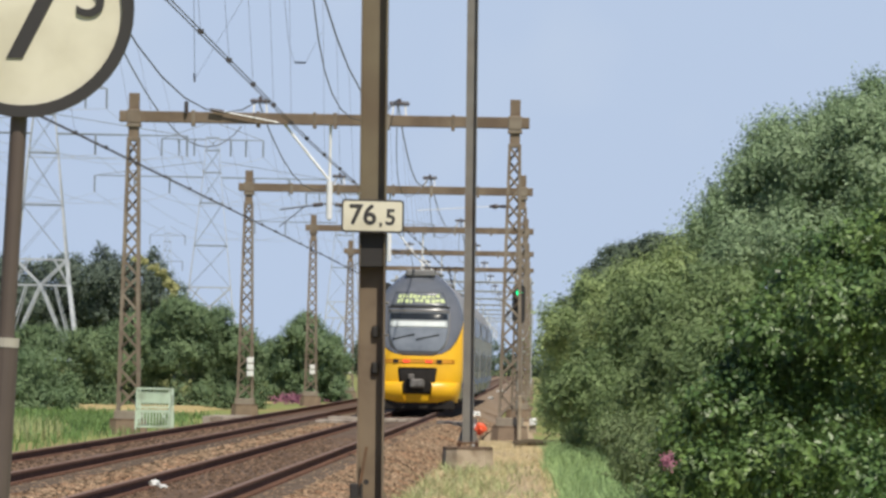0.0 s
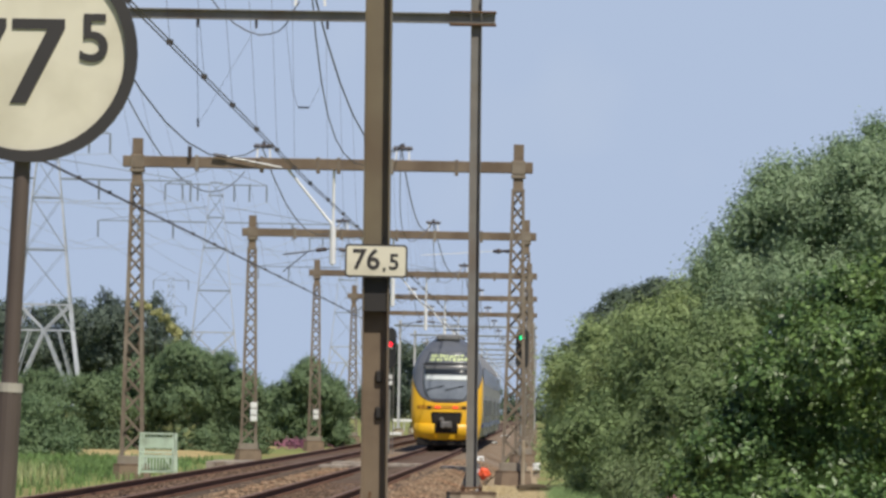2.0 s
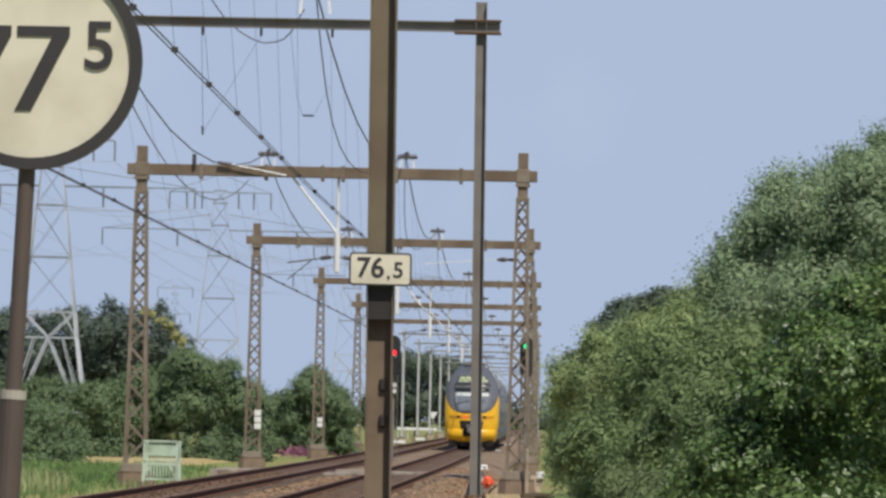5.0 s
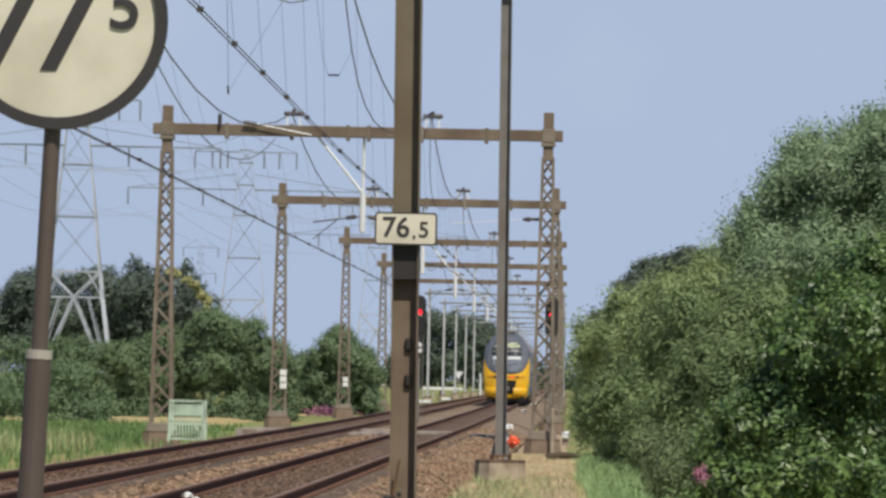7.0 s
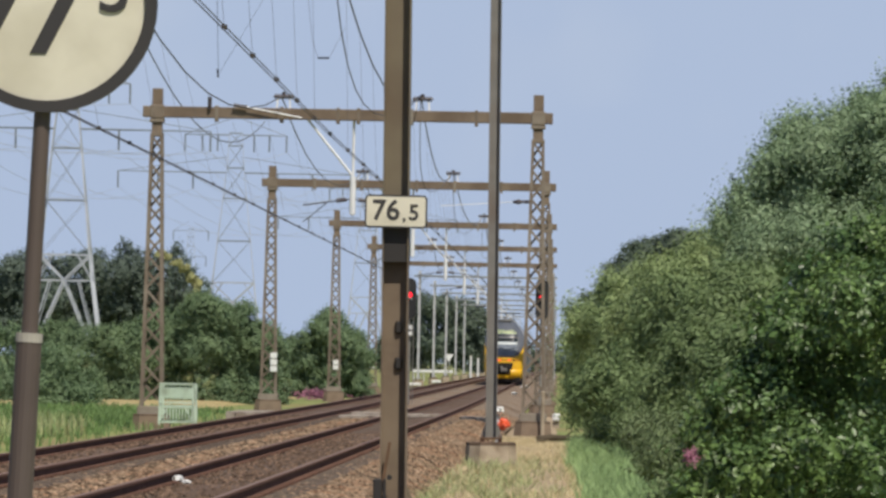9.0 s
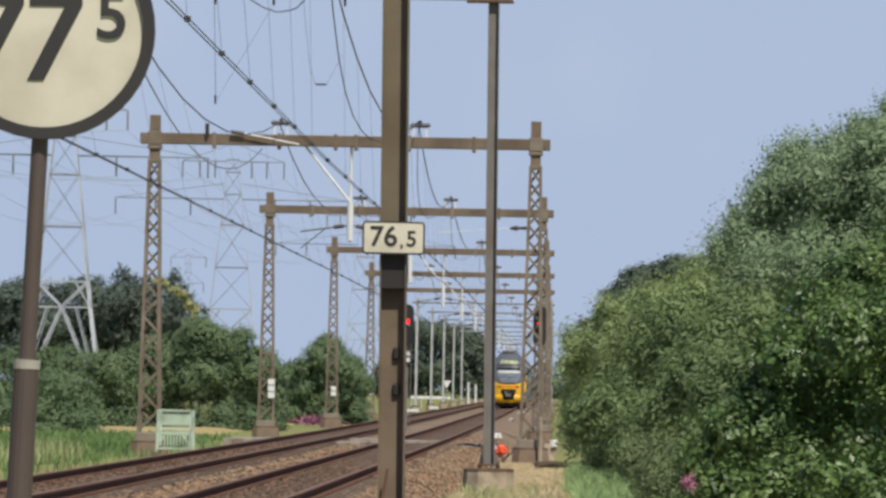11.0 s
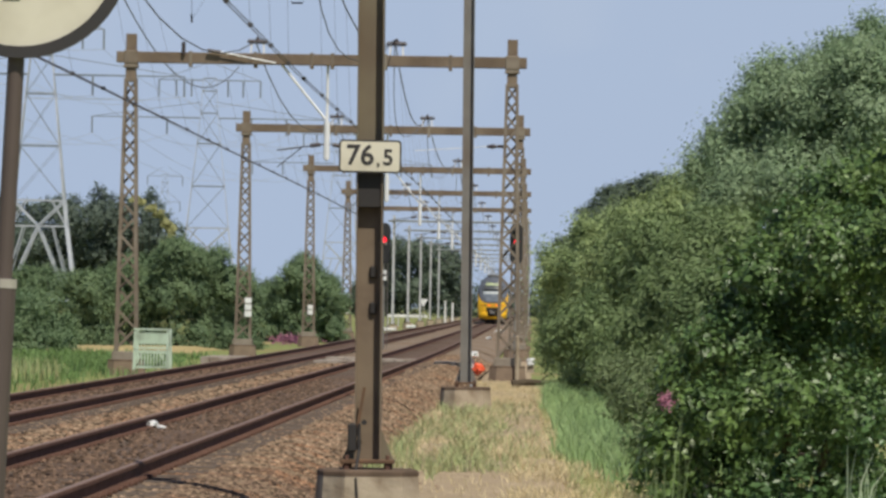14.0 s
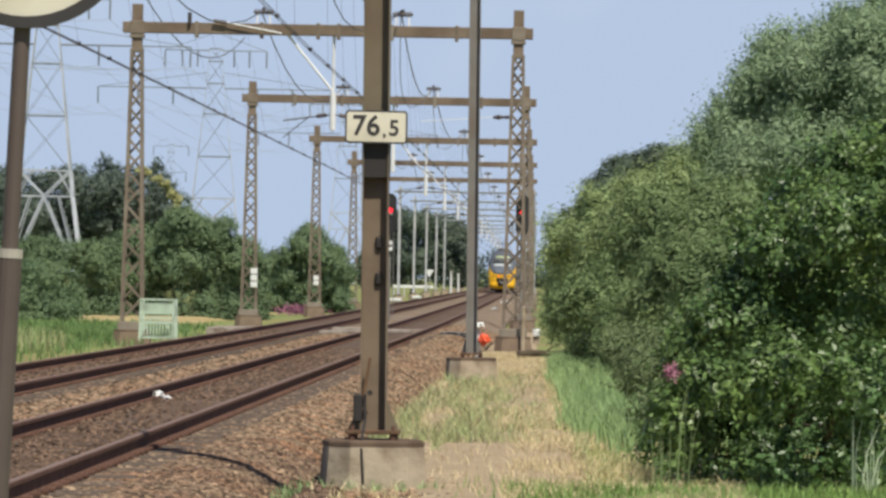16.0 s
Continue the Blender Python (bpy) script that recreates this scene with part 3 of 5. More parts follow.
# ---- the train ----
M_YELLOW = material("yellow_coachwork", (0.78, 0.44, 0.015), (0.72, 0.40, 0.013), 1.2, 0.35, stain=(0.66, 0.36, 0.02), stain_scale=0.8)
# Visor grey is raised and blued, with the sky's sheen in the colour.
M_VISOR = material("dark_visor", (0.13, 0.14, 0.165), (0.105, 0.115, 0.135), 1.5, 0.25)
M_ROOF = material("dusty_roof", (0.20, 0.20, 0.20), (0.15, 0.15, 0.15), 1.0, 0.7)
# Grey puts the grazing-view haze over yellow coach sides into the colour.
M_SIDE = material("haze_grey", (0.27, 0.255, 0.25), (0.21, 0.20, 0.195), 0.8, 0.45)
M_BLUE = material("blue_coachwork", (0.03, 0.05, 0.16), None, 1.0, 0.4)
M_UNDER = material("underframe", (0.03, 0.027, 0.025), (0.02, 0.018, 0.017), 4.0, 0.8)
# Glass colour is lightened to stand for the bright reflection.
M_GLASS = material("windscreen", (0.20, 0.225, 0.26), (0.13, 0.15, 0.18), 1.6, 0.06)
M_WIN = material("coach_window", (0.025, 0.03, 0.035), None, 1.0, 0.08)
M_GLASSBAND = material("reflected_band", (0.60, 0.64, 0.64), (0.52, 0.57, 0.58), 3.0, 0.6)
M_COUPLER = material("coupler_steel", (0.22, 0.21, 0.20), (0.12, 0.11, 0.10), 5.0, 0.5, 0.3)
M_TEXT = glow("display_figures", (0.42, 0.50, 0.24), 0.12)
M_REDLAMP = glow("red_lamp", (0.8, 0.06, 0.02), 0.9)
M_ORANGE = material("orange_band", (0.62, 0.27, 0.015), (0.52, 0.22, 0.015), 2.0, 0.4)


def eased(z, reach, f):
    """A broken line rounded over a short height."""
    return sum(f(z + reach * (i - 4) / 4) * (1 - abs(i - 4) / 5) for i in range(9)) / 5.0


def nose_depth(z):
    """How far the cab end lies back at a height."""
    return eased(z, 0.35, nose_line)


def nose_line(z):
    return lerp(z, 0.3, 0.16, 0.8, 0.02, 1.3, 0.0, 1.9, 0.10, 2.4, 0.26, 3.4, 0.72, 4.0, 1.15, 4.4, 1.6, 4.74, 2.6)


def half_width(z):
    return eased(z, 0.25, width_line)


def width_line(z):
    return lerp(z, 0.3, 1.32, 0.8, 1.44, 1.4, 1.51, 2.8, 1.51, 3.4, 1.44, 3.9, 1.24, 4.2, 1.02, 4.5, 0.76, 4.68, 0.54, 4.74, 0.3)


def cab_point(z, s, lift=0.0):
    """A point of the rounded cab face: s from -1 to 1 across."""
    w = half_width(z)
    x = w * math.sin(s * math.pi / 2) if abs(s) <= 1 else w * (1 if s > 0 else -1)
    back = 0.75 * (1 - math.cos(s * math.pi / 2)) ** 1.25
    return Vector((x * (1 + lift / 1.5), nose_depth(z) + back - lift, z + lift * 0.2))


def cab_patch(zs, rim, lift, n=18):
    """A piece of the cab face between two heights; rim(z) gives the reach across, 0 to 1."""
    sh = Shape()
    for z in zs:
        r = rim(z)
        sh.v += [tuple(cab_point(z, -r + 2 * r * k / n, lift)) for k in range(n + 1)]
    m = len(sh.v)
    for z in zs:
        r = rim(z)
        sh.v += [tuple(cab_point(z, -r + 2 * r * k / n, lift - 0.03)) for k in range(n + 1)]
    q = n + 1
    for j in range(len(zs) - 1):
        for k in range(n):
            sh.f.append((j * q + k, j * q + k + 1, (j + 1) * q + k + 1, (j + 1) * q + k))
        for k in (0, n):
            a, b = j * q + k, (j + 1) * q + k
            sh.f.append((a, b, b + m, a + m) if k == 0 else (b, a, a + m, b + m))
    for j in (0, len(zs) - 1):
        for k in range(n):
            a = j * q + k
            sh.f.append((a, a + m, a + m + 1, a + 1))
    return sh


def steps(a, b, n):
    return [a + (b - a) * i / n for i in range(n + 1)]


def coach_ring(y):
    pts = []
    zs = [0.45, 0.8, 1.4, 2.8, 3.4, 3.9, 4.2, 4.5, 4.68, 4.74]
    for z in zs:
        pts.append((half_width(z), y, z))
    for z in reversed(zs):
        pts.append((-half_width(z), y, z))
    return pts


def coach_body(sh, y0, y1):
    a, b = coach_ring(y0), coach_ring(y1)
    n = len(a)
    return sh.add(a + b, [(i, (i + 1) % n, n + (i + 1) % n, n + i) for i in range(n)] + [tuple(range(n)), tuple(range(2 * n - 1, n - 1, -1))])


def train():
    t = thing("double_deck_train", pose(0, 0, 0), "yellow and dark grey double-deck electric train running away", "train")
    cab = new("cab")
    cab.parent = t
    zs = steps(0.34, 3.72, 36)
    part("cab_shell", cab_patch(zs, lambda z: 1.0, 0.0, 28), M_YELLOW, cab, smooth=True)
    # dark visor: bowl-shaped lower edge that climbs at the sides
    edge = lambda z: lerp(z, 1.90, 0.20, 1.97, 0.36, 2.12, 0.50, 2.4, 0.64, 2.7, 0.75, 3.0, 0.88, 3.25, 1.0)
    part("visor", cab_patch(steps(1.90, 4.74, 44), edge, 0.012, 26), M_VISOR, cab, "dark grey visor round the cab window", smooth=True)
    scr = lambda z: lerp(z, 2.0, 0.24, 2.08, 0.33, 2.3, 0.405, 2.7, 0.45, 3.36, 0.475)
    part("windscreen_frame", cab_patch(steps(1.95, 3.42, 14), lambda z: scr(z) + 0.025, 0.02, 16), M_SIDE, cab, "paler grey window surround", smooth=True)
    part("windscreen", cab_patch(steps(2.0, 3.36, 14), scr, 0.03, 16), M_GLASS, cab, "reflecting windscreen", smooth=True)
    part("dark_header", cab_patch(steps(3.10, 3.30, 4), lambda z: 0.44, 0.036, 12), M_WIN, cab, "dark strip laid over the windscreen", smooth=True)
    # Pale strip over the glass paints its bright reflected band.
    part("reflection_band", cab_patch(steps(2.84, 3.07, 4), lambda z: 0.43, 0.040, 12), M_GLASSBAND, cab, "pale painted reflection across the windscreen", smooth=True)
    for s in (-1, 1):
        p, q = cab_point(2.42, 0.17 * s - 0.2, 0.06), cab_point(2.60, 0.17 * s + 0.12, 0.06)
        part("wiper", Shape().bar(p, q, 0.03), M_UNDER, cab)
    part("display", cab_patch(steps(3.55, 4.02, 6), lambda z: 0.47, 0.03, 12), M_VISOR, cab, "destination display panel", smooth=True)
    part("display_sill", cab_patch(steps(3.49, 3.53, 2), lambda z: 0.52, 0.035, 12), M_UNDER, cab)
    # unreadable glowing figures
    rng = random.Random(4)
    for row in (0, 1):
        x = -0.36
        while x < 0.36:
            w = rng.uniform(0.035, 0.075)
            p = steps(3.66 + 0.15 * row + rng.uniform(-0.02, 0.03), 3.77 + 0.15 * row + rng.uniform(-0.03, 0.03), 2)
            sh = Shape()
            for z in p:
                sh.v += [tuple(cab_point(z, x, 0.05)), tuple(cab_point(z, x + w, 0.05))]
            sh.f = [(0, 1, 3, 2), (2, 3, 5, 4)]
            part("display_figure", sh, M_TEXT, cab)
            x += w + rng.uniform(0.008, 0.04)
    part("lamp_band", cab_patch(steps(1.64, 1.77, 4), lambda z: 0.60, 0.012, 18), M_ORANGE, cab, "orange band with lamps", smooth=True)
    for s in (-0.24, 0.24):
        part("tail_lamp", cab_patch(steps(1.66, 1.75, 2), lambda z: 0.045, 0.035, 4), M_REDLAMP, cab, "red tail lamp", at=pose(s * 1.55, 0.0, 0))
    for s in (-0.5, 0.5):
        part("head_lamp", cab_patch(steps(1.65, 1.76, 2), lambda z: 0.035, 0.03, 4), M_UNDER, cab, "unlit head lamp", at=pose(s * 1.45, 0.035, 0))
    # Flat black patch on the nose in place of a hollow.
    mouth = lambda z: lerp(z, 0.62, 0.22, 0.75, 0.25, 1.3, 0.275, 1.45, 0.285, 1.5, 0.27)
    part("coupler_patch", cab_patch(steps(0.62, 1.5, 10), mouth, 0.02, 12), M_UNDER, cab, "flat black patch behind the coupler", smooth=True)
    part("coupler", Shape().box(-0.24, 0.24, -0.28, 0.0, 0.82, 1.12, 0.05).tube([(0.1, -0.38, 0.98), (0.1, -0.1, 0.98)], 0.11, 10).box(-0.3, -0.1, -0.2, 0, 1.1, 1.28, 0.03), M_COUPLER, cab, "grey automatic coupler")
    for s in (-1, 1):
        sh = Shape()
        n = 8
        for z, o in ((0.36, 0.02), (0.5, 0.16), (0.9, 0.18), (1.02, 0.0)):
            sh.v += [tuple(cab_point(z, s * (0.20 + 0.62 * k / n), o * (1 - (k / n) ** 3))) for k in range(n + 1)]
        sh.f = [(j * 9 + k, j * 9 + k + 1, j * 9 + 10 + k, j * 9 + 9 + k)[:: s] for j in range(3) for k in range(n)]
        part("bumper", sh, M_YELLOW, cab, "projecting yellow bumper pad", smooth=True)
    part("snow_plough", Shape().box(-1.25, 1.25, 0.2, 0.4, 0.1, 0.42, 0.04), M_UNDER, cab)
    part("roof_cowl", Shape().box(-0.5, 0.5, 1.9, 4.5, 4.55, 4.80, 0.06), M_ROOF, cab, "grey roof cowl")
    for c in range(4):
        y0 = 0.76 + 27.0 * c if c == 0 else 27.0 * c + 0.2
        y1 = 27.0 * (c + 1) - 0.2
        co = new("coach")
        co.parent = t
        if c == 0:
            part("coach_shell", coach_body(Shape(), 2.6, y1), M_SIDE, co, smooth=False)
            # cab flanks, from the rounded face back to the coach body: yellow below, dark above
            for z0, z1, mat in ((0.45, 2.95, M_YELLOW), (2.95, 4.25, M_VISOR)):
                for side in (-1, 1):
                    sh = Shape()
                    zs = steps(z0, z1, 12)
                    for z in zs:
                        y0f = nose_depth(z) + 0.73
                        sh.v += [(side * half_width(z) * 0.998, y0f + (2.62 - y0f) * k / 6, z) for k in range(7)]
                    sh.f = [(j * 7 + i, j * 7 + i + 1, j * 7 + 8 + i, j * 7 + 7 + i)[::side] for j in range(12) for i in range(6)]
                    part("cab_flank", sh, mat, co, smooth=True)
        else:
            part("coach_shell", coach_body(Shape(), y0, y1), M_SIDE, co)
        for s in (-1, 1):
            part("blue_stripe", Shape().box(min(s * 1.45, s * 1.522), max(s * 1.45, s * 1.522), max(y0, 3), y1, 0.85, 1.05), M_BLUE, co)
            for k in range(9):
                for z in (1.35, 2.72):
                    y = max(y0, 3) + 1.2 + k * 2.45
                    if k in (2, 6) and z < 2:
                        part("door", Shape().box(min(s * 1.50, s * 1.53), max(s * 1.50, s * 1.53), y - 0.1, y + 1.5, 0.5, 2.28), M_VISOR, co)
                        continue
                    part("coach_window", Shape().box(min(s * 1.49, s * 1.518), max(s * 1.49, s * 1.518), y, y + 1.7, z, z + 0.72), M_WIN, co)
        for y in (y0 + 4.0, y1 - 4.0):
            b = Shape().box(-1.2, 1.2, y - 1.9, y + 1.9, 0.25, 0.62, 0.05)
            for dy in (-1.25, 1.25):
                for s in (-0.75, 0.75):
                    b.tube([(s - 0.07, y + dy, 0.46), (s + 0.07, y + dy, 0.46)], 0.46, 14)
            part("bogie", b, M_UNDER, co, "dark bogie with steel wheels")
        part("underfloor_box", Shape().box(-1.3, 1.3, y0 + 6.4, y1 - 6.4, 0.28, 0.5, 0.05), M_UNDER, co)
        part("roof_unit", Shape().box(-0.6, 0.6, y0 + 6, y0 + 11, 4.66, 4.80, 0.05), M_ROOF, co)
        if c == 1:
            part("pantograph", Shape().bar((-0.5, y0 + 16, 4.75), (-0.3, y0 + 17.4, 5.2), 0.05).bar((0.5, y0 + 16, 4.75), (0.3, y0 + 17.4, 5.2), 0.05).bar((-0.3, y0 + 17.4, 5.2), (-0.3, y0 + 16.2, 5.56), 0.04).bar((0.3, y0 + 17.4, 5.2), (0.3, y0 + 16.2, 5.56), 0.04).bar((-0.85, y0 + 16.2, 5.58), (0.85, y0 + 16.2, 5.58), 0.06), M_UNDER, co, "raised pantograph")
    return t


TRAIN = train()

# ---- signs and signals ----
M_WHITE = material("white_plate", (0.78, 0.79, 0.77), (0.70, 0.71, 0.69), 3.0, 0.5)
M_LIGHTGREEN = material("pale_green_steel", (0.55, 0.66, 0.54), (0.47, 0.58, 0.46), 3.0, 0.6, stain=(0.36, 0.42, 0.33), stain_scale=2.0)
M_ORANGEPLASTIC = material("orange_plastic", (0.75, 0.10, 0.03), (0.62, 0.08, 0.03), 5.0, 0.5)
M_SIGNALBODY = material("signal_black", (0.022, 0.022, 0.024), (0.018, 0.018, 0.019), 3.0, 0.7)
M_RED_LIGHT = glow("red_aspect", (1.0, 0.02, 0.04), 2.2)
M_GREEN_LIGHT = glow("green_aspect", (0.0, 0.85, 0.30), 1.8)
M_PYLON = material("pylon_steel", (0.48, 0.51, 0.56), (0.40, 0.43, 0.48), 0.5, 0.6, 0.2)
M_PYLON_DARK = material("darker_pylon_steel", (0.27, 0.30, 0.35), (0.21, 0.24, 0.29), 0.5, 0.6, 0.2)


def disc(sh, r0, r1, y0, y1, n=48):
    """A ring or plate facing the camera's side, in the x-z plane."""
    vs, fs = [], []
    for k in range(n):
        c, s = math.cos(2 * math.pi * k / n), math.sin(2 * math.pi * k / n)
        vs += [(r0 * c, y0, r0 * s), (r1 * c, y0, r1 * s), (r1 * c, y1, r1 * s), (r0 * c, y1, r0 * s)]
    for k in range(n):
        a, b = 4 * k, 4 * ((k + 1) % n)
        fs += [(a, a + 1, b + 1, b), (a + 1, a + 2, b + 2, b + 1), (a + 2, a + 3, b + 3, b + 2)]
    return sh.add(vs, fs)


def round_sign():
    t = thing("kilometre_sign", pose(-2.441, 24.0, -0.3, 0, 2.2, 0), "round cream sign with black rim on brown pole", "railway sign")
    part("pole", Shape().tube([(0, 0.04, 0), (0, 0.04, 1.95)], 0.055, 16), M_POLE, t, smooth=False)
    part("upper_pole", Shape().tube([(0, 0.04, 1.95), (0, 0.04, 3.6)], 0.036, 16), M_POLE, t)
    part("sleeve", Shape().tube([(0, 0.04, 1.925), (0, 0.04, 1.965)], 0.058, 16), M_CREAM, t, "pale collar at the pole joint")
    f = new("sign_disc")
    f.parent, f.matrix_basis = t, pose(0, 0, 3.373, 0, -2.2, 0)
    part("plate", disc(Shape(), 0.001, 0.44, -0.012, 0.012), M_SIGN, f, "cream sign face")
    part("rim", disc(Shape(), 0.418, 0.468, -0.03, 0.02), M_SIGNBLACK, f, "black rim")
    part("clamp", Shape().box(-0.06, 0.06, 0.012, 0.10, 0.12, 0.17, 0.005), M_POLE, f)
    part("clamp", Shape().box(-0.06, 0.06, 0.012, 0.10, -0.17, -0.12, 0.005), M_POLE, f)
    # figures built from straight strokes
    y = -0.018
    for x0 in (-0.318, -0.068):
        lettering_seven(f, x0, y)
    lettering("figure", "5", 0.29, M_SIGNBLACK, f, pose(0.284, y, 0.056, 90, 0, 0), bold=0.01)


def lettering_seven(parent, x0, y):
    w, h, s = 0.225, 0.362, 0.045
    zt = 0.145
    a = [(x0, zt), (x0 + w, zt), (x0 + w, zt - s * 0.9), (x0 + 0.065, zt - h), (x0 - 0.005, zt - h), (x0 + w - 0.075, zt - s), (x0, zt - s)]
    vs = [(x, y, z) for x, z in a] + [(x, y + 0.008, z) for x, z in a]
    fs = [(0, 6, 5, 2, 1), (2, 5, 4, 3)] + [(i, (i + 1) % 7, 7 + (i + 1) % 7, 7 + i) for i in range(7)]
    part("figure", Shape().add(vs, fs), M_SIGNBLACK, parent)


round_sign()


def rounded_plate(w, h, r, y0, y1, n=5):
    pts = []
    for cx, cz, a0 in ((w / 2 - r, h / 2 - r, 0), (-w / 2 + r, h / 2 - r, 90), (-w / 2 + r, -h / 2 + r, 180), (w / 2 - r, -h / 2 + r, 270)):
        for k in range(n + 1):
            a = radians(a0 + 90 * k / n)
            pts.append((cx + r * math.cos(a), cz + r * math.sin(a)))
    m = len(pts)
    return Shape().add([(x, y0, z) for x, z in pts] + [(x, y1, z) for x, z in pts], [tuple(range(m))[::-1], tuple(range(m, 2 * m))] + [(i, (i + 1) % m, m + (i + 1) % m, m + i) for i in range(m)])


def hectometre_sign():
    t = thing("distance_sign", pose(-1.683, 49.80, 2.886, 0, 0.2, 0), "cream distance plate with black border fixed to the mast", "railway sign")
    part("backing", rounded_plate(0.552, 0.292, 0.035, 0.0, 0.012), M_SIGNBLACK, t, "black border plate")
    part("face", rounded_plate(0.520, 0.260, 0.022, -0.006, 0.004), M_SIGN, t, "cream face")
    lettering("figure", "76", 0.248, M_SIGNBLACK, t, pose(-0.088, -0.008, 0.004, 90, 0, 0), 0.002)
    lettering("figure", ",", 0.15, M_SIGNBLACK, t, pose(0.072, -0.008, -0.032, 90, 0, 0), 0.002)
    lettering("figure", "5", 0.195, M_SIGNBLACK, t, pose(0.158, -0.008, -0.012, 90, 0, 0), 0.002)
    for z in (-0.09, 0.09):
        part("fixing_strap", Shape().box(-0.13, 0.13, 0.012, 0.05, z - 0.015, z + 0.015, 0.003), M_RUSTY, t)


hectometre_sign()


def mast_fittings():
    """Black wrap, brackets and pins on the nearest mast."""
    p = PORTAL[50]
    m = [c for c in p.children if c.name.startswith("mast")][0]
    part("black_wrap", Shape().box(-0.121, 0.121, -0.119, 0.119, 2.44, 2.74, 0.004), M_BLACK, m, "black band under the sign")
    # Black bracket boxes shape the dark lumps along the web's shadow edge.
    for z in (1.87, 1.55):
        part("bracket", Shape().box(0.0, 0.06, -0.045, -0.008, z - 0.06, z + 0.05, 0.015), M_BLACK, m, "black bracket box, a lump on the web's shadow edge")
    for z, x in ((2.12, 0.13), (1.84, 0.13)):
        part("pin", Shape().tube([(x - 0.03, -0.11, z), (x + 0.02, -0.16, z)], 0.012, 6), M_GREY, m)
    part("earth_clamp", Shape().box(-0.175, -0.095, -0.16, -0.11, 0.28, 0.53, 0.012).box(-0.085, -0.06, -0.16, -0.11, 0.34, 0.53, 0.008).tube([(-0.03, -0.14, 0.54), (-0.03, -0.11, 0.54)], 0.025, 8), M_BLACK, m, "dark cable clamp")
    part("earth_cable", Shape().tube([(-0.08, -0.14, 0.5), (-0.07, -0.16, 0.3), (-0.09, -0.30, 0.14), (-0.09, -0.44, 0.05), (-0.07, -0.47, -0.25)], 0.014, 6), M_BLACK, m, "dark earth cable over the block")
    part("rust_strip", Shape().bar((-0.1, -0.12, 0.42), (-0.03, -0.12, 0.85), 0.028, 0.006, (0, 1, 0)), M_RUSTY, m, "rusty strip")


mast_fittings()


def signal(at, label, lights, height):
    """Colour-light signal: post, tall rounded head with hoods, ladder."""
    t = thing("railway_signal", at, label, "railway signal", "signals")
    part("post", Shape().tube([(0, 0.1, -0.9), (0, 0.1, height)], 0.06, 10), M_GREY, t)
    part("foot", Shape().box(-0.2, 0.2, -0.1, 0.3, -1.0, -0.75, 0.03), M_CONCRETE_OLD, t)
    head = part("head", rounded_plate(0.52, 1.62, 0.25, 0.0, 0.06, 8), M_SIGNALBODY, t, "black rounded signal head", at=pose(0, -0.06, height))
    for z, mat, name in lights:
        l = part("lens", disc(Shape(), 0.001, 0.105, -0.02, 0.0, 20), mat, t, name, at=pose(0, -0.065, height + z))
        hood = Shape()
        for k in range(9):
            a = radians(20 + 140 * k / 8)
            hood.v += [(0.13 * math.cos(a), -0.26, 0.13 * math.sin(a)), (0.13 * math.cos(a), 0.0, 0.13 * math.sin(a)), (0.115 * math.cos(a), 0.0, 0.115 * math.sin(a)), (0.115 * math.cos(a), -0.26, 0.115 * math.sin(a))]
        for k in range(8):
            hood.f += [(4 * k + i, 4 * k + (i + 1) % 4, 4 * k + 4 + (i + 1) % 4, 4 * k + 4 + i) for i in range(4)]
        part("hood", hood, M_SIGNALBODY, t, at=pose(0, -0.06, height + z))
    part("ladder", Shape().bar((-0.16, 0.4, -0.9), (-0.16, 0.25, height + 0.4), 0.03).bar((0.16, 0.4, -0.9), (0.16, 0.25, height + 0.4), 0.03), M_GREY, t)
    return t


SIGNAL_NEAR = signal(pose(-6.96, 224, 0), "black colour-light signal showing red between the tracks", [(0.14, M_RED_LIGHT, "glowing red lens")], 4.02)
part("identity_plate", Shape().box(-0.12, 0.12, -0.08, -0.05, 2.55, 2.95, 0.01), M_WHITE, SIGNAL_NEAR, "pale plate under the head")
SIGNAL_FAR = signal(pose(-1.73, 226, 0), "black colour-light signal changing from green to red", [(0.44, M_GREEN_LIGHT, "green lens"), (0.06, M_RED_LIGHT, "red lens")], 4.10)
# Both lenses always glow; this added disc hides one to switch the aspect.
LENS_COVER = part("shutter", disc(Shape(), 0.001, 0.113, -0.015, 0.0, 20), M_SIGNALBODY, SIGNAL_FAR, "added black disc that hides one of two glowing lenses")


# ---- lineside things ----
def mast_plates():
    for d, rows, x in ((230, 3, 0.22), (297, 2, 0.1), (357, 1, 0.05)):
        p = PORTAL[d]
        for k in range(rows):
            part("mast_plate", Shape().box(LEFT_MAST + x - 0.14, LEFT_MAST + x + 0.14, -0.52, -0.49, 1.0 + 0.27 * k, 1.23 + 0.27 * k, 0.01), M_WHITE, p, "white mast plate")


mast_plates()


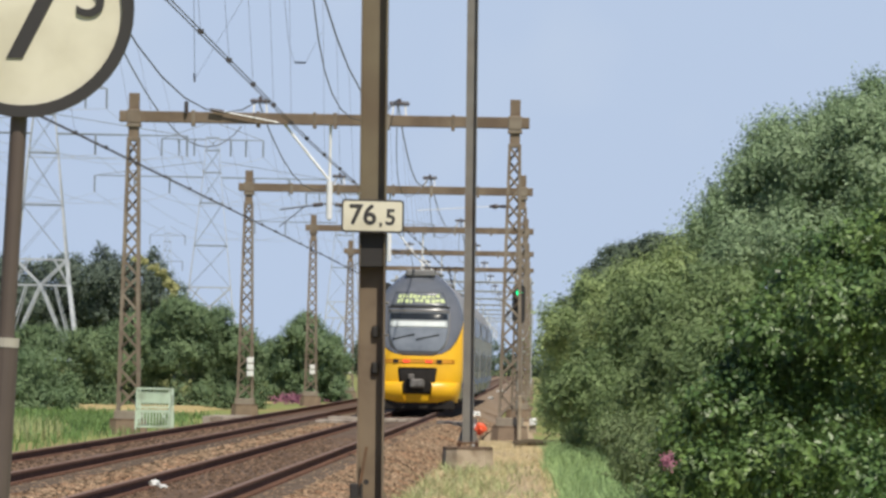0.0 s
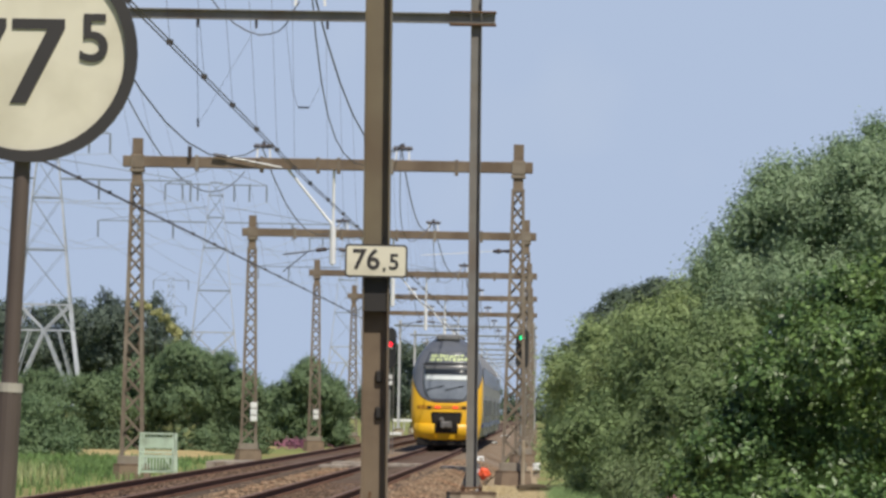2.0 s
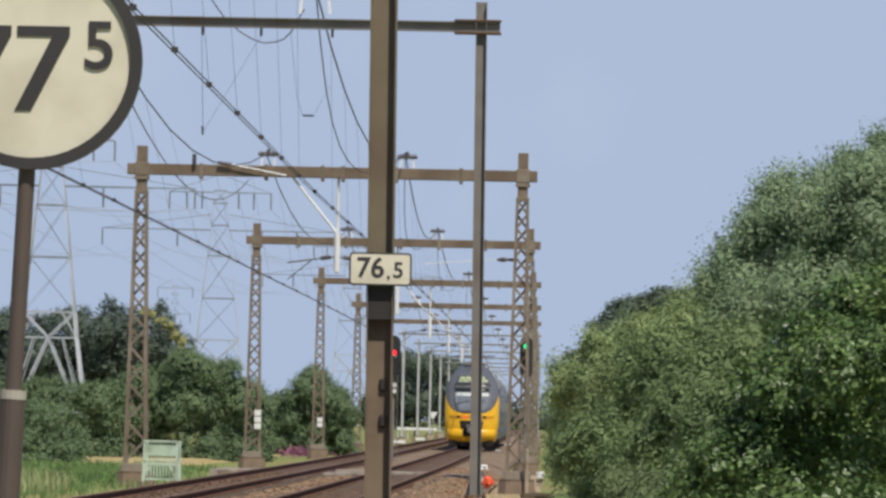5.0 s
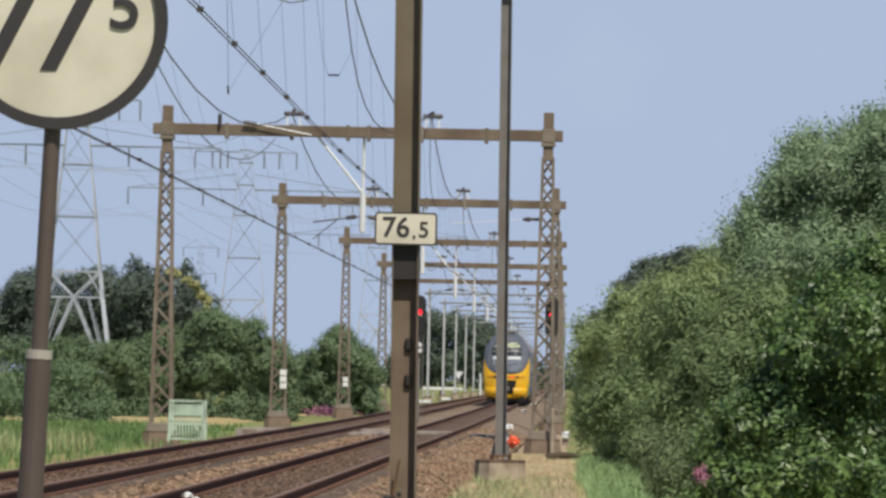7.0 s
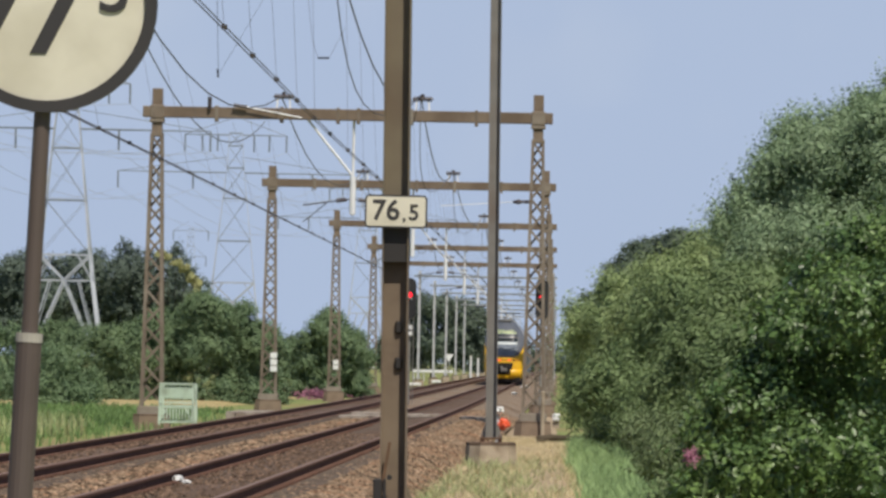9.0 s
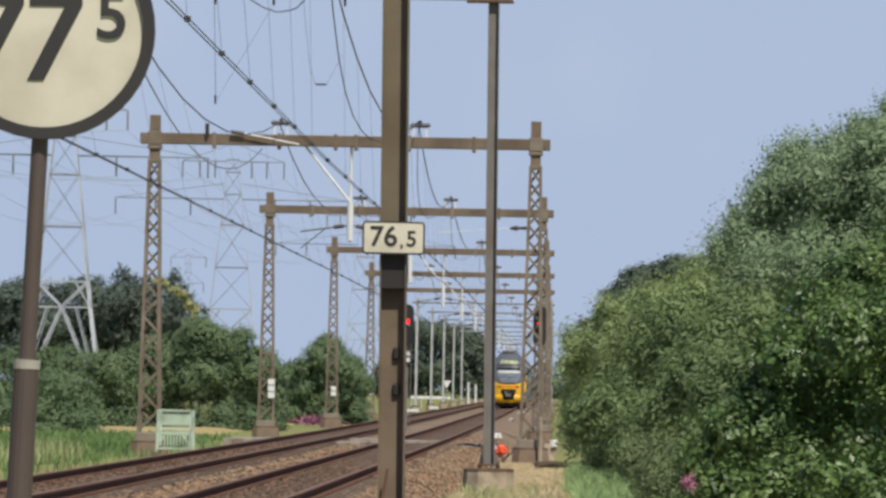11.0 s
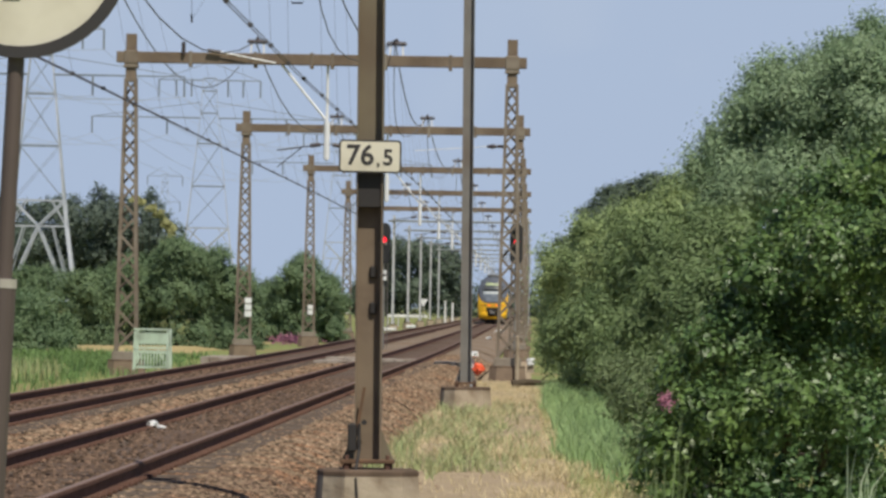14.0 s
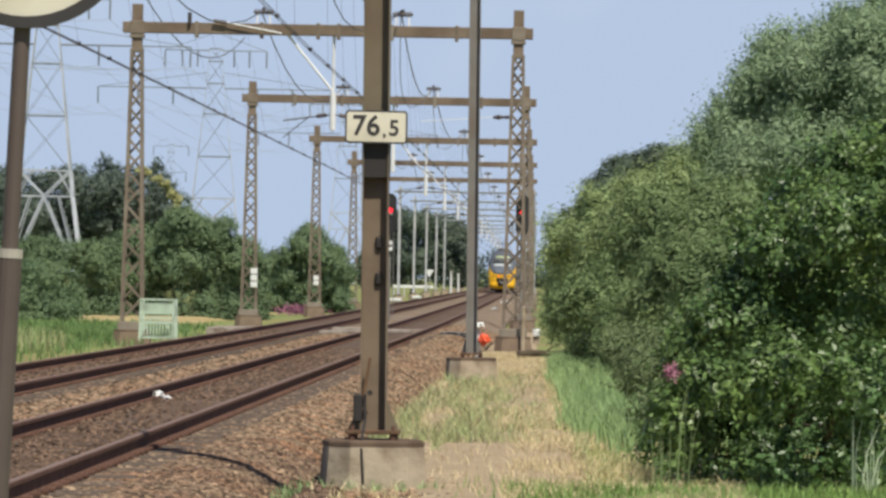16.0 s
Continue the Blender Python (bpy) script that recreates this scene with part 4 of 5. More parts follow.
def green_rack():
    t = thing("lineside_rack", pose(-11.70, 163.0, -0.42, 0, 0, -4), "pale green steel rack with mesh panels beside the track", "rack")
    for x in (-0.5, 0.5):
        for y in (-0.3, 0.3):
            part("leg", Shape().bar((x, y, 0), (x * 0.94, y, 1.2), 0.06), M_LIGHTGREEN, t)
    for z0, z1, ys in ((0.08, 0.55, -0.30), (0.64, 1.18, -0.33), (0.1, 0.5, 0.30)):
        for z in (z0, z1):
            part("rail_bar", Shape().bar((-0.5, ys, z), (0.5, ys, z), 0.05), M_LIGHTGREEN, t)
        for k in range(11):
            x = -0.45 + 0.09 * k
            part("mesh_bar", Shape().bar((x, ys, z0), (x, ys, z1), 0.018 if ys < 0 else 0.04), M_LIGHTGREEN, t)
        if z0 < 0.5:
            continue
        part("mesh_panel", Shape().box(-0.48, 0.48, ys + 0.03, ys + 0.04, z0 + (0.12 if z0 > 0.5 else 0.02), z1 - 0.1), M_LIGHTGREEN, t)
    part("strut", Shape().bar((-0.47, -0.33, 0.1), (-0.2, -0.33, 0.6), 0.04), M_LIGHTGREEN, t)
    part("strut", Shape().bar((0.47, -0.33, 0.1), (0.2, -0.33, 0.6), 0.04), M_LIGHTGREEN, t)


green_rack()


def crumpled(name, at, size, mat, label, category, seed, flat=0.5):
    bm = bmesh.new()
    bmesh.ops.create_icosphere(bm, subdivisions=3, radius=1.0)
    for v in bm.verts:
        n = noise.noise(v.co * 1.8 + Vector((seed, 0, 0))) * 0.5 + noise.noise(v.co * 4 + Vector((0, seed, 0))) * 0.25
        v.co = v.co * (1 + n)
        v.co = Vector((v.co.x * size, v.co.y * size, (v.co.z * flat + flat) * size))
    me = bpy.data.meshes.new(name)
    bm.to_mesh(me)
    bm.free()
    me.materials.append(mat)
    ob = new(name, me)
    ob.matrix_basis = at
    return tagged(ob, label, category)


crumpled("plastic_litter", pose(-5.51, 76.9, -0.14), 0.085, M_WHITE, "crumpled white plastic litter lying between the rails", "litter", 3)
crumpled("plastic_litter", pose(-5.30, 75.7, -0.14), 0.055, M_WHITE, "small white scrap of plastic between the rails", "litter", 8)
crumpled("plastic_litter", pose(-3.68, 300, -0.16), 0.14, M_WHITE, "white scrap of plastic on the ballast far along", "litter", 11)
crumpled("plastic_litter", pose(-3.99, 380, -0.16), 0.28, M_WHITE, "white plastic sheet on the ballast far along", "litter", 12, 0.3)
ORANGE_BAG = thing("orange_bag", pose(-1.99, 140, -0.50), "orange plastic bag tied to a short post", "bag")
part("stub_post", Shape().tube([(-0.12, 0.05, 0), (-0.12, 0.05, 0.95)], 0.05, 8), M_PALEPOST, ORANGE_BAG)
bag = crumpled("bag", pose(0.03, 0, 0.40), 0.135, M_ORANGEPLASTIC, "", "", 5, 1.0)
bag.parent = ORANGE_BAG
cap = crumpled("white_top", pose(-0.10, 0, 0.80), 0.13, M_WHITE, "", "", 6, 0.6)
cap.parent = ORANGE_BAG


def posts():
    for x, d, h, r in ((-1.18, 164.3, 1.15, 0.065), (-12.19, 163, 0.25, 0.08), (-12.84 - bend(640), 640, 2.6, 0.14), (-12.29 - bend(655), 655, 2.4, 0.14)):
        t = thing("marker_post", pose(x if d < 300 else x + bend(d), d, -0.75), "pale concrete marker post beside the line", "post", "marker posts")
        part("shaft", Shape().tube([(0, 0, 0), (0, 0, h + 0.3)], [r, r * 0.9], 8), M_WHITE if d > 300 else M_CONCRETE, t)
        part("cap", Shape().tube([(0, 0, h + 0.3), (0, 0, h + 0.36)], [r, r * 0.4], 8), M_CONCRETE, t)
    for x, d, w in ((-12.3, 455, 0.9), (-12.0, 520, 0.8), (-12.5, 540, 0.6), (-0.9, 190, 0.25)):
        t = thing("cable_cover", pose(x + (bend(d) if d > 300 else 0), d, -0.62 if d > 300 else -0.5), "white concrete cable cover beside the track", "cover", "cable covers")
        part("lid", Shape().box(-w / 2, w / 2, -1.2, 1.2, 0.12, 0.36, 0.04), M_WHITE, t)
        part("trough", Shape().box(-w / 2.3, w / 2.3, -1.1, 1.1, -0.2, 0.12, 0.02), M_CONCRETE, t)


posts()


def far_things():
    t = thing("crash_barrier", pose(-18.84, 620, 0.38), "pale steel barrier by a far level crossing", "barrier")
    part("rail", Shape().box(0, 4.47, -0.05, 0.05, -0.16, 0.16, 0.03), M_WHITE, t)
    for k in range(4):
        part("post", Shape().box(1.12 * k + 0.1, 1.12 * k + 0.22, 0.06, 0.16, -1.6, 0.1, 0.01), M_PALEPOST, t)
    t = thing("warning_sign", pose(-14.36, 600, 1.87), "white triangular sign point down on a post", "railway sign")
    part("plate", Shape().add([(-0.5, 0, 0.4), (0.5, 0, 0.4), (0, 0, -0.45), (-0.5, 0.03, 0.4), (0.5, 0.03, 0.4), (0, 0.03, -0.45)], [(0, 2, 1), (3, 4, 5), (0, 1, 4, 3), (1, 2, 5, 4), (2, 0, 3, 5)]), M_WHITE, t)
    part("pole", Shape().tube([(0, 0.08, -3.0), (0, 0.08, 0.4)], 0.05, 8), M_GREY, t)
    t = thing("fallen_branch", pose(-0.60, 144, ground_z(-0.60, 144) + 0.06), "dark dead branch lying in the dry grass", "branch")
    part("stem", Shape().tube([(-0.55, 0, 0.05), (-0.2, 0.1, 0.11), (0.2, 0.05, 0.1), (0.75, -0.1, 0.16)], [0.10, 0.09, 0.075, 0.04], 8), M_BARK, t)
    part("twig", Shape().tube([(0.1, 0.05, 0.1), (0.35, 0.1, 0.3)], [0.03, 0.012], 6), M_BARK, t)


# ---- power line ----
def pylon(x, d, h, turn, wide):
    t = thing("transmission_tower", pose(x, d, -0.8, 0, 0, turn), "pale grey steel lattice transmission tower behind trees", "pylon", "pylons")
    k = 1.0 if wide else 0.7
    th = 1.0 if d < 550 else 0.55
    prof = lambda z: k * lerp(z / h, 0, 3.75, 0.31, 2.5, 0.48, 2.0, 0.66, 1.5, 0.84, 0.95, 1.0, 0.7)
    zs = [0, h * 0.31, h * 0.39, h * 0.56]
    while zs[-1] < h - 1.0:
        zs.append(min(h, zs[-1] + 2.6 * prof(zs[-1])))
    for sx in (-1, 1):
        for sy in (-1, 1):
            part("leg", Shape().tube([(sx * prof(z), sy * prof(z), z) for z in zs], [lerp(z / h, 0.3, 0.17, 0.5, 0.10, 0.7, 0.06) * th for z in zs], 4), M_PYLON, t)
    for f in range(4):
        rot = Matrix.Rotation(f * math.pi / 2, 3, "Z")
        sh, thin = Shape(), Shape()
        for i in range(len(zs) - 1):
            a, b = prof(zs[i]), prof(zs[i + 1])
            for s in (-1, 1):
                if i < 2:
                    sh.bar(rot @ Vector((s * a * (i == 0), -a, zs[i])), rot @ Vector((s * b * (i == 1), -b, zs[i + 1])), 0.2 * th, 0.14)
                    sh.bar(rot @ Vector((s * a, -a, zs[i])), rot @ Vector((s * b * 0.5, -b, zs[i + 1])), 0.12 * th, 0.08)
                else:
                    thin.bar(rot @ Vector((s * a, -a, zs[i])), rot @ Vector((-s * b, -b, zs[i + 1])), 0.045 * th, 0.04)
            (sh if i < 2 else thin).bar(rot @ Vector((-b, -b, zs[i + 1])), rot @ Vector((b, -b, zs[i + 1])), 0.11 * th, 0.1)
        tagged(part("bracing", sh, M_PYLON, t), kind="stuff")
        tagged(part("upper_bracing", thin, M_PYLON_DARK, t, "darker thin upper lattice"), kind="stuff")
    arms = ((22.3, 12.7), (26.4, 5.5)) if wide else ((h * 0.78, 2.9), (h * 0.96, 3.3))
    for z, r in arms:
        for s in (-1, 1):
            p = prof(z)
            part("crossarm", Shape().bar((s * p, -p, z), (s * r, 0, z), 0.1).bar((s * p, p, z), (s * r, 0, z), 0.1).bar((s * p, 0, z + 1.7), (s * r, 0, z), 0.07), M_PYLON_DARK, t)
            for q in (1.0, 0.66, 0.36) if wide else (1.0,):
                part("insulator_string", Shape().tube([(s * r * q, 0, z), (s * r * q, 0, z - 1.8)], 0.09, 6), M_PYLON_DARK, t)
    return t


TOWERS = ((-46.2, 500, 28.5, 3, True), (-38.2, 612, 26.6, 3, True), (-74.5, 1063, 27, 3, False), (-31.0, 800, 28.5, 3, True), (-60.0, 320, 28.5, 3, True))
for x, d, h, a, wide in TOWERS:
    if d > 400:
        pylon(x, d, h, a, wide)


def conductors():
    t = thing("power_line", pose(0, 0, 0), "thin grey high-voltage wires between transmission towers", "power line")
    pts = []
    for k in range(17):
        q = k / 16
        pts.append((-34.79 + -2.34 * q + 2.04 * q * q, 430 + 182 * q, 27.05 + -14.41 * q + 5.47 * q * q + 9.01 * q ** 3))
    part("low_conductor", Shape().tube(pts, 0.055, 5), M_WIRE, t, "dark sagging conductor")
    for i, j in ((4, 0), (0, 1), (1, 3)):
        xa, da = TOWERS[i][:2]
        xb, db = TOWERS[j][:2]
        for z, r in ((19.7, 12.7), (19.7, 8.4), (19.7, 4.6), (23.8, 5.5)):
            for s in (-1, 1):
                pts = []
                for k in range(13):
                    q = k / 12
                    pts.append((xa + s * r + (xb - xa) * q, da + (db - da) * q, z - 4 * 2.6 * q * (1 - q)))
                part("conductor", Shape().tube(pts, 0.02, 4), M_PYLON, t)


conductors()

# ---- plants ----
def leaf_material(name, c1, c2, island=0.28, tr=0.27, rough=0.65):
    return material(name, c1, c2, 0.8, rough, island=island, translucent=tr)


M_LEAF_BRIGHT = leaf_material("bramble_leaf", (0.145, 0.22, 0.06), (0.07, 0.135, 0.045), 0.45, 0.2, 0.42)
M_LEAF_MID = leaf_material("bush_leaf", (0.21, 0.285, 0.12), (0.15, 0.22, 0.09))
M_LEAF_PALE = leaf_material("pale_bush_leaf", (0.33, 0.41, 0.175), (0.235, 0.32, 0.145))
# Greyed leaf colour with distance haze mixed in.
M_LEAF_DISTANT = leaf_material("hazed_distant_leaf", (0.125, 0.165, 0.115), (0.10, 0.14, 0.095), 0.12, 0.25)
M_LEAF_WILLOW = leaf_material("willow_leaf", (0.30, 0.395, 0.235), (0.215, 0.31, 0.17))
M_LEAF_TREE = leaf_material("tree_leaf", (0.19, 0.27, 0.13), (0.14, 0.215, 0.11), 0.25)
# The next two also carry distance haze in their colours.
M_LEAF_DARK = leaf_material("hazed_dark_leaf", (0.13, 0.17, 0.13), (0.098, 0.135, 0.105), 0.15, 0.25)
M_LEAF_FAR = leaf_material("far_leaf", (0.12, 0.16, 0.11), (0.095, 0.135, 0.09), 0.3, 0.15)
M_LEAF_YELLOW = leaf_material("yellowish_leaf", (0.52, 0.51, 0.25), (0.40, 0.41, 0.19), 0.4)
M_PINK = leaf_material("pink_flower", (0.40, 0.16, 0.23), (0.31, 0.13, 0.18), 0.3)
M_BARK = material("bark", (0.10, 0.08, 0.055), (0.07, 0.055, 0.04), 4.0, 0.9, bump=0.4)
M_GRASS = leaf_material("green_grass", (0.18, 0.285, 0.095), (0.14, 0.235, 0.075), 0.45)
M_GRASS_DRY = leaf_material("dry_grass", (0.70, 0.59, 0.36), (0.58, 0.48, 0.27), 0.35, 0.2)
M_LUSH = leaf_material("lush_grass", (0.34, 0.47, 0.21), (0.27, 0.40, 0.16), 0.4)
M_WEED = leaf_material("willowherb_leaf", (0.19, 0.255, 0.115), (0.15, 0.195, 0.085), 0.4)
M_TUFT = leaf_material("tuft_grass", (0.33, 0.42, 0.18), (0.42, 0.41, 0.21), 0.5)
M_VERGE = leaf_material("verge_blade", (0.24, 0.36, 0.10), (0.17, 0.28, 0.075), 0.5)
M_REED = leaf_material("reed_leaf", (0.42, 0.48, 0.34), (0.34, 0.41, 0.27), 0.3)


def leaf_quads(name, pts, nor, tan, s, aspect, mat):
    """Folded four-cornered leaves: middle, facing, length direction and length of each."""
    n = len(pts)
    nor = nor / (np.linalg.norm(nor, axis=1)[:, None] + 1e-9)
    tan = tan - nor * (tan * nor).sum(1)[:, None]
    tan /= np.linalg.norm(tan, axis=1)[:, None] + 1e-9
    bit = np.cross(nor, tan)
    s = s[:, None]
    v = np.empty((n, 4, 3))
    v[:, 0] = pts - tan * s * 0.5
    v[:, 1] = pts + bit * s * aspect * 0.5 + nor * s * 0.10
    v[:, 2] = pts + tan * s * 0.5
    v[:, 3] = pts - bit * s * aspect * 0.5 + nor * s * 0.10
    me = bpy.data.meshes.new(name)
    me.vertices.add(n * 4)
    me.vertices.foreach_set("co", v.reshape(-1))
    me.loops.add(n * 6)
    idx = (np.arange(n)[:, None] * 4 + np.array([0, 1, 2, 0, 2, 3])[None]).reshape(-1)
    me.loops.foreach_set("vertex_index", idx.astype(np.int32))
    me.polygons.add(n * 2)
    me.polygons.foreach_set("loop_start", (np.arange(n * 2) * 3).astype(np.int32))
    me.materials.append(mat)
    me.update(calc_edges=True)
    me.validate()
    return me


def unit(v):
    return v / (np.linalg.norm(v, axis=1)[:, None] + 1e-9)


def crown(blobs, shoots, per, reach, size, mat, seed, aspect=0.55, rise=0.5, lumps=7, lump=(0.34, 0.58), inner=0.3, loose=0.35, floor=0.0):
    """Leafy shoots standing on clumps that bulge from several large masses, with a loose inner fill.
    reach: a shoot's length; rise: how far shoots and leaves turn upwards; floor: lowest leaf."""
    rng = np.random.default_rng(seed)
    b = np.array(blobs, float)
    # clumps on each mass, more on a larger one, more on its upper half
    area = (b[:, 3] * b[:, 4] + b[:, 3] * b[:, 5] + b[:, 4] * b[:, 5])
    cl = []
    for q, a in zip(b, area):
        k = max(3, int(lumps * (a / area.mean()) ** 0.5))
        u = unit(rng.normal(0, 1, (k, 3)) + np.array([0, 0, 0.25]))
        r = q[3:].min() * rng.uniform(*lump, (k, 1)) * np.array([[1.1, 1.1, 0.9]])
        cl.append(np.concatenate([q[:3] + u * q[3:] * rng.uniform(0.72, 0.98, (k, 1)), r, u], 1))
    cl = np.concatenate(cl)
    outer = int(shoots * (1 - inner))
    ca = cl[:, 3] ** 2
    k = rng.choice(len(cl), outer, p=ca / ca.sum())
    d = unit(rng.normal(0, 1, (outer, 3)) + cl[k, 6:] * 0.7 + np.array([0, 0, 0.3]))
    foot = cl[k, :3] + d * cl[k, 3:6] * (1 - 0.35 * rng.random((outer, 1)) ** 2)
    # the fill, deeper in the masses
    m = shoots - outer
    ki = rng.choice(len(b), m, p=area / area.sum())
    di = unit(rng.normal(0, 1, (m, 3)))
    fi = b[ki, :3] + di * b[ki, 3:] * rng.uniform(0.42, 0.72, (m, 1))
    foot, d = np.concatenate([foot, fi]), np.concatenate([d, di])
    way = unit(d * 0.7 + np.array([0, 0, rise]) + rng.normal(0, loose, d.shape))
    length = reach * rng.uniform(0.5, 1.35, (len(d), 1))
    # leaves along each shoot, shorter towards the tip
    f = np.tile((np.arange(per) + 0.5) / per, len(d))[:, None]
    w, o = np.repeat(way, per, 0), np.repeat(d, per, 0)
    pts = np.repeat(foot, per, 0) + w * np.repeat(length, per, 0) * f
    side = rng.normal(0, 1, pts.shape)
    side = unit(side - w * (side * w).sum(1)[:, None])
    pts = pts + side * size * rng.uniform(0.2, 0.8, (len(pts), 1))
    tan = side + w * rng.uniform(0.3, 1.2, (len(pts), 1))
    nor = o * 1.0 + np.array([0, 0, 0.5]) + rng.normal(0, 0.45, pts.shape)
    s = size * rng.uniform(0.55, 1.35, len(pts)) * (1.15 - 0.45 * f[:, 0])
    keep = pts[:, 2] > floor
    return leaf_quads("crown", pts[keep], nor[keep], tan[keep], s[keep], aspect, mat)


def bush(name, label, blobs, shoots, per, reach, size, mat, seed, stems=6, category="bush", group="lineside bushes", tall=False, **shape):
    x, y = blobs[0][0], blobs[0][1]
    base = ground_z(x, min(y, 450))
    t = thing(name, pose(x, y, base), label, category, group)
    rel = [(a - x, b - y, c - base, p, q, r) for a, b, c, p, q, r in blobs]
    rng0 = random.Random(seed)
    if tall:
        top = max(q[2] for q in rel)
        trunk = Shape().tube([(0, 0, -0.2), (0.05, 0.03, top * 0.3), (-0.06, 0.05, top * 0.6), (0, 0, top * 0.8)], [0.03 * top, 0.022 * top, 0.012 * top, 0.004 * top], 8)
        part("trunk", trunk, M_BARK, t)
    for i in range(min(stems, len(rel) * 2)):
        q = rel[i % len(rel)]
        o = Vector((q[0] * 0.8 + rng0.uniform(-0.2, 0.2), q[1] + 2.8, (q[2] * 0.35 if tall else -0.1)))
        e = Vector((q[0] + rng0.uniform(-0.3, 0.3) * q[3], q[1] + rng0.uniform(-0.3, 0.3) * q[4], q[2] + 0.2 * q[5]))
        part("limb", Shape().tube([o, o.lerp(e, 0.5) + Vector((0, 0, 0.12 * (e - o).length)), e], [0.05 + 0.01 * q[5], 0.035, 0.012], 6), M_BARK, t)
    part("crown", crown(rel, shoots, per, reach, size, mat, seed, **shape), mat, t)
    return t


def right_side():
    bush("bramble_bush", "dense bright green leafy bush overhanging the grass edge",
         [(1.75, 51.4, 0.59, 0.41, 0.9, 0.26), (2.22, 51.2, 0.78, 0.41, 0.9, 0.26), (2.70, 51, 0.62, 0.32, 0.9, 0.29), (1.08, 52.2, 0.22, 0.23, 0.6, 0.27), (1.34, 52.4, 0.49, 0.30, 0.9, 0.26), (2.20, 53.4, 0.08, 1.07, 0.5, 0.64), (2.97, 53.4, 0.09, 0.69, 0.5, 0.67), (1.40, 53.6, 0.03, 0.38, 0.5, 0.38), (1.82, 54.6, 1.16, 0.39, 1, 0.37), (1.50, 55.4, 0.85, 0.31, 1, 0.34), (2.04, 55.4, 1.85, 0.35, 1.4, 0.35), (2.51, 55, 2.08, 0.44, 1.8, 0.37), (3.03, 54.8, 2.24, 0.44, 1.8, 0.41), (2.93, 57.6, 2.69, 0.38, 1.4, 0.31), (3.27, 57.6, 2.87, 0.36, 1.5, 0.33), (2.48, 57.8, 2.35, 0.28, 1.2, 0.24), (2.83, 58, 1.23, 0.93, 1.2, 1.28), (3.63, 58, 1.77, 0.64, 1.2, 1.62), (2.29, 55.2, 1.24, 0.19, 0.7, 0.19), (2.79, 55, 1.31, 0.17, 0.7, 0.25), (1.82, 50.9, -0.06, 0.10, 0.3, 0.11), (1.59, 50.9, -0.18, 0.08, 0.3, 0.06), (2.32, 50.8, -0.14, 0.07, 0.3, 0.08), (2.83, 50.8, -0.06, 0.13, 0.4, 0.18), (0.99, 51.8, -0.06, 0.15, 0.4, 0.09), (2.53, 55.4, 1.49, 0.22, 0.6, 0.21), (3.04, 55, 1.28, 0.22, 0.6, 0.24), (2.60, 54.4, 1.09, 0.18, 0.6, 0.15)],
         14000, 8, 0.30, 0.088, M_LEAF_BRIGHT, 11, aspect=0.6, rise=0.3, lumps=7, lump=(0.26, 0.55), inner=0.2)
    bush("green_bush", "rounded olive-green bush beside the path",
         [(1.88, 100, 1.03, 0.74, 2.5, 0.84), (1.19, 110, 0.74, 0.77, 2.5, 0.81), (0.59, 122, 0.51, 0.63, 2.5, 0.73), (1.83, 104, 1.99, 0.69, 2.5, 0.75), (2.52, 98, 1.64, 0.69, 2.5, 0.98), (2.20, 92, 0.62, 0.61, 2, 0.74), (1.37, 98, 0.15, 0.55, 2, 0.49), (1.00, 112, 0.16, 0.47, 2, 0.50), (2.85, 100, 2.39, 0.66, 2.5, 0.64), (1.59, 84, 0.23, 0.35, 1.5, 0.38), (2.83, 92, 1.00, 0.74, 2, 1.01)],
         15000, 8, 0.42, 0.13, M_LEAF_MID, 12, aspect=0.36, rise=0.7, inner=0.25)
    bush("green_bush", "tall olive-green bush row along the line",
         [(0.96, 142, 1.33, 0.88, 3, 1.49), (-0.12, 152, 1.37, 0.46, 3, 1.29), (0.28, 150, 2.18, 0.57, 3, 0.75), (0.97, 147, 2.65, 0.74, 3, 0.76), (1.80, 144, 3.10, 0.75, 3, 0.81), (2.62, 142, 3.60, 0.82, 3, 0.85), (3.44, 141, 4.08, 0.82, 3, 0.68), (1.89, 138, 1.77, 0.97, 3, 1.45), (2.84, 138, 2.48, 1.19, 3, 1.45), (4.06, 138, 3.74, 1.05, 3, 1.05), (-0.02, 158, 0.18, 0.44, 3, 0.71)],
         15000, 7, 0.6, 0.17, M_LEAF_PALE, 13, aspect=0.32, rise=0.8, inner=0.25)
    bush("weed_clump", "grey-green flowering weeds before the bush",
         [(1.12, 70, 0.45, 0.29, 0.9, 0.29), (0.89, 76, 0.47, 0.26, 0.9, 0.24), (1.25, 64, 0.33, 0.26, 0.8, 0.31), (0.97, 60, 0.08, 0.16, 0.6, 0.20), (1.48, 66, 0.49, 0.26, 0.8, 0.33)],
         2600, 7, 0.34, 0.085, M_WEED, 16, 4, "weeds", aspect=0.35, rise=1.0, loose=0.3)
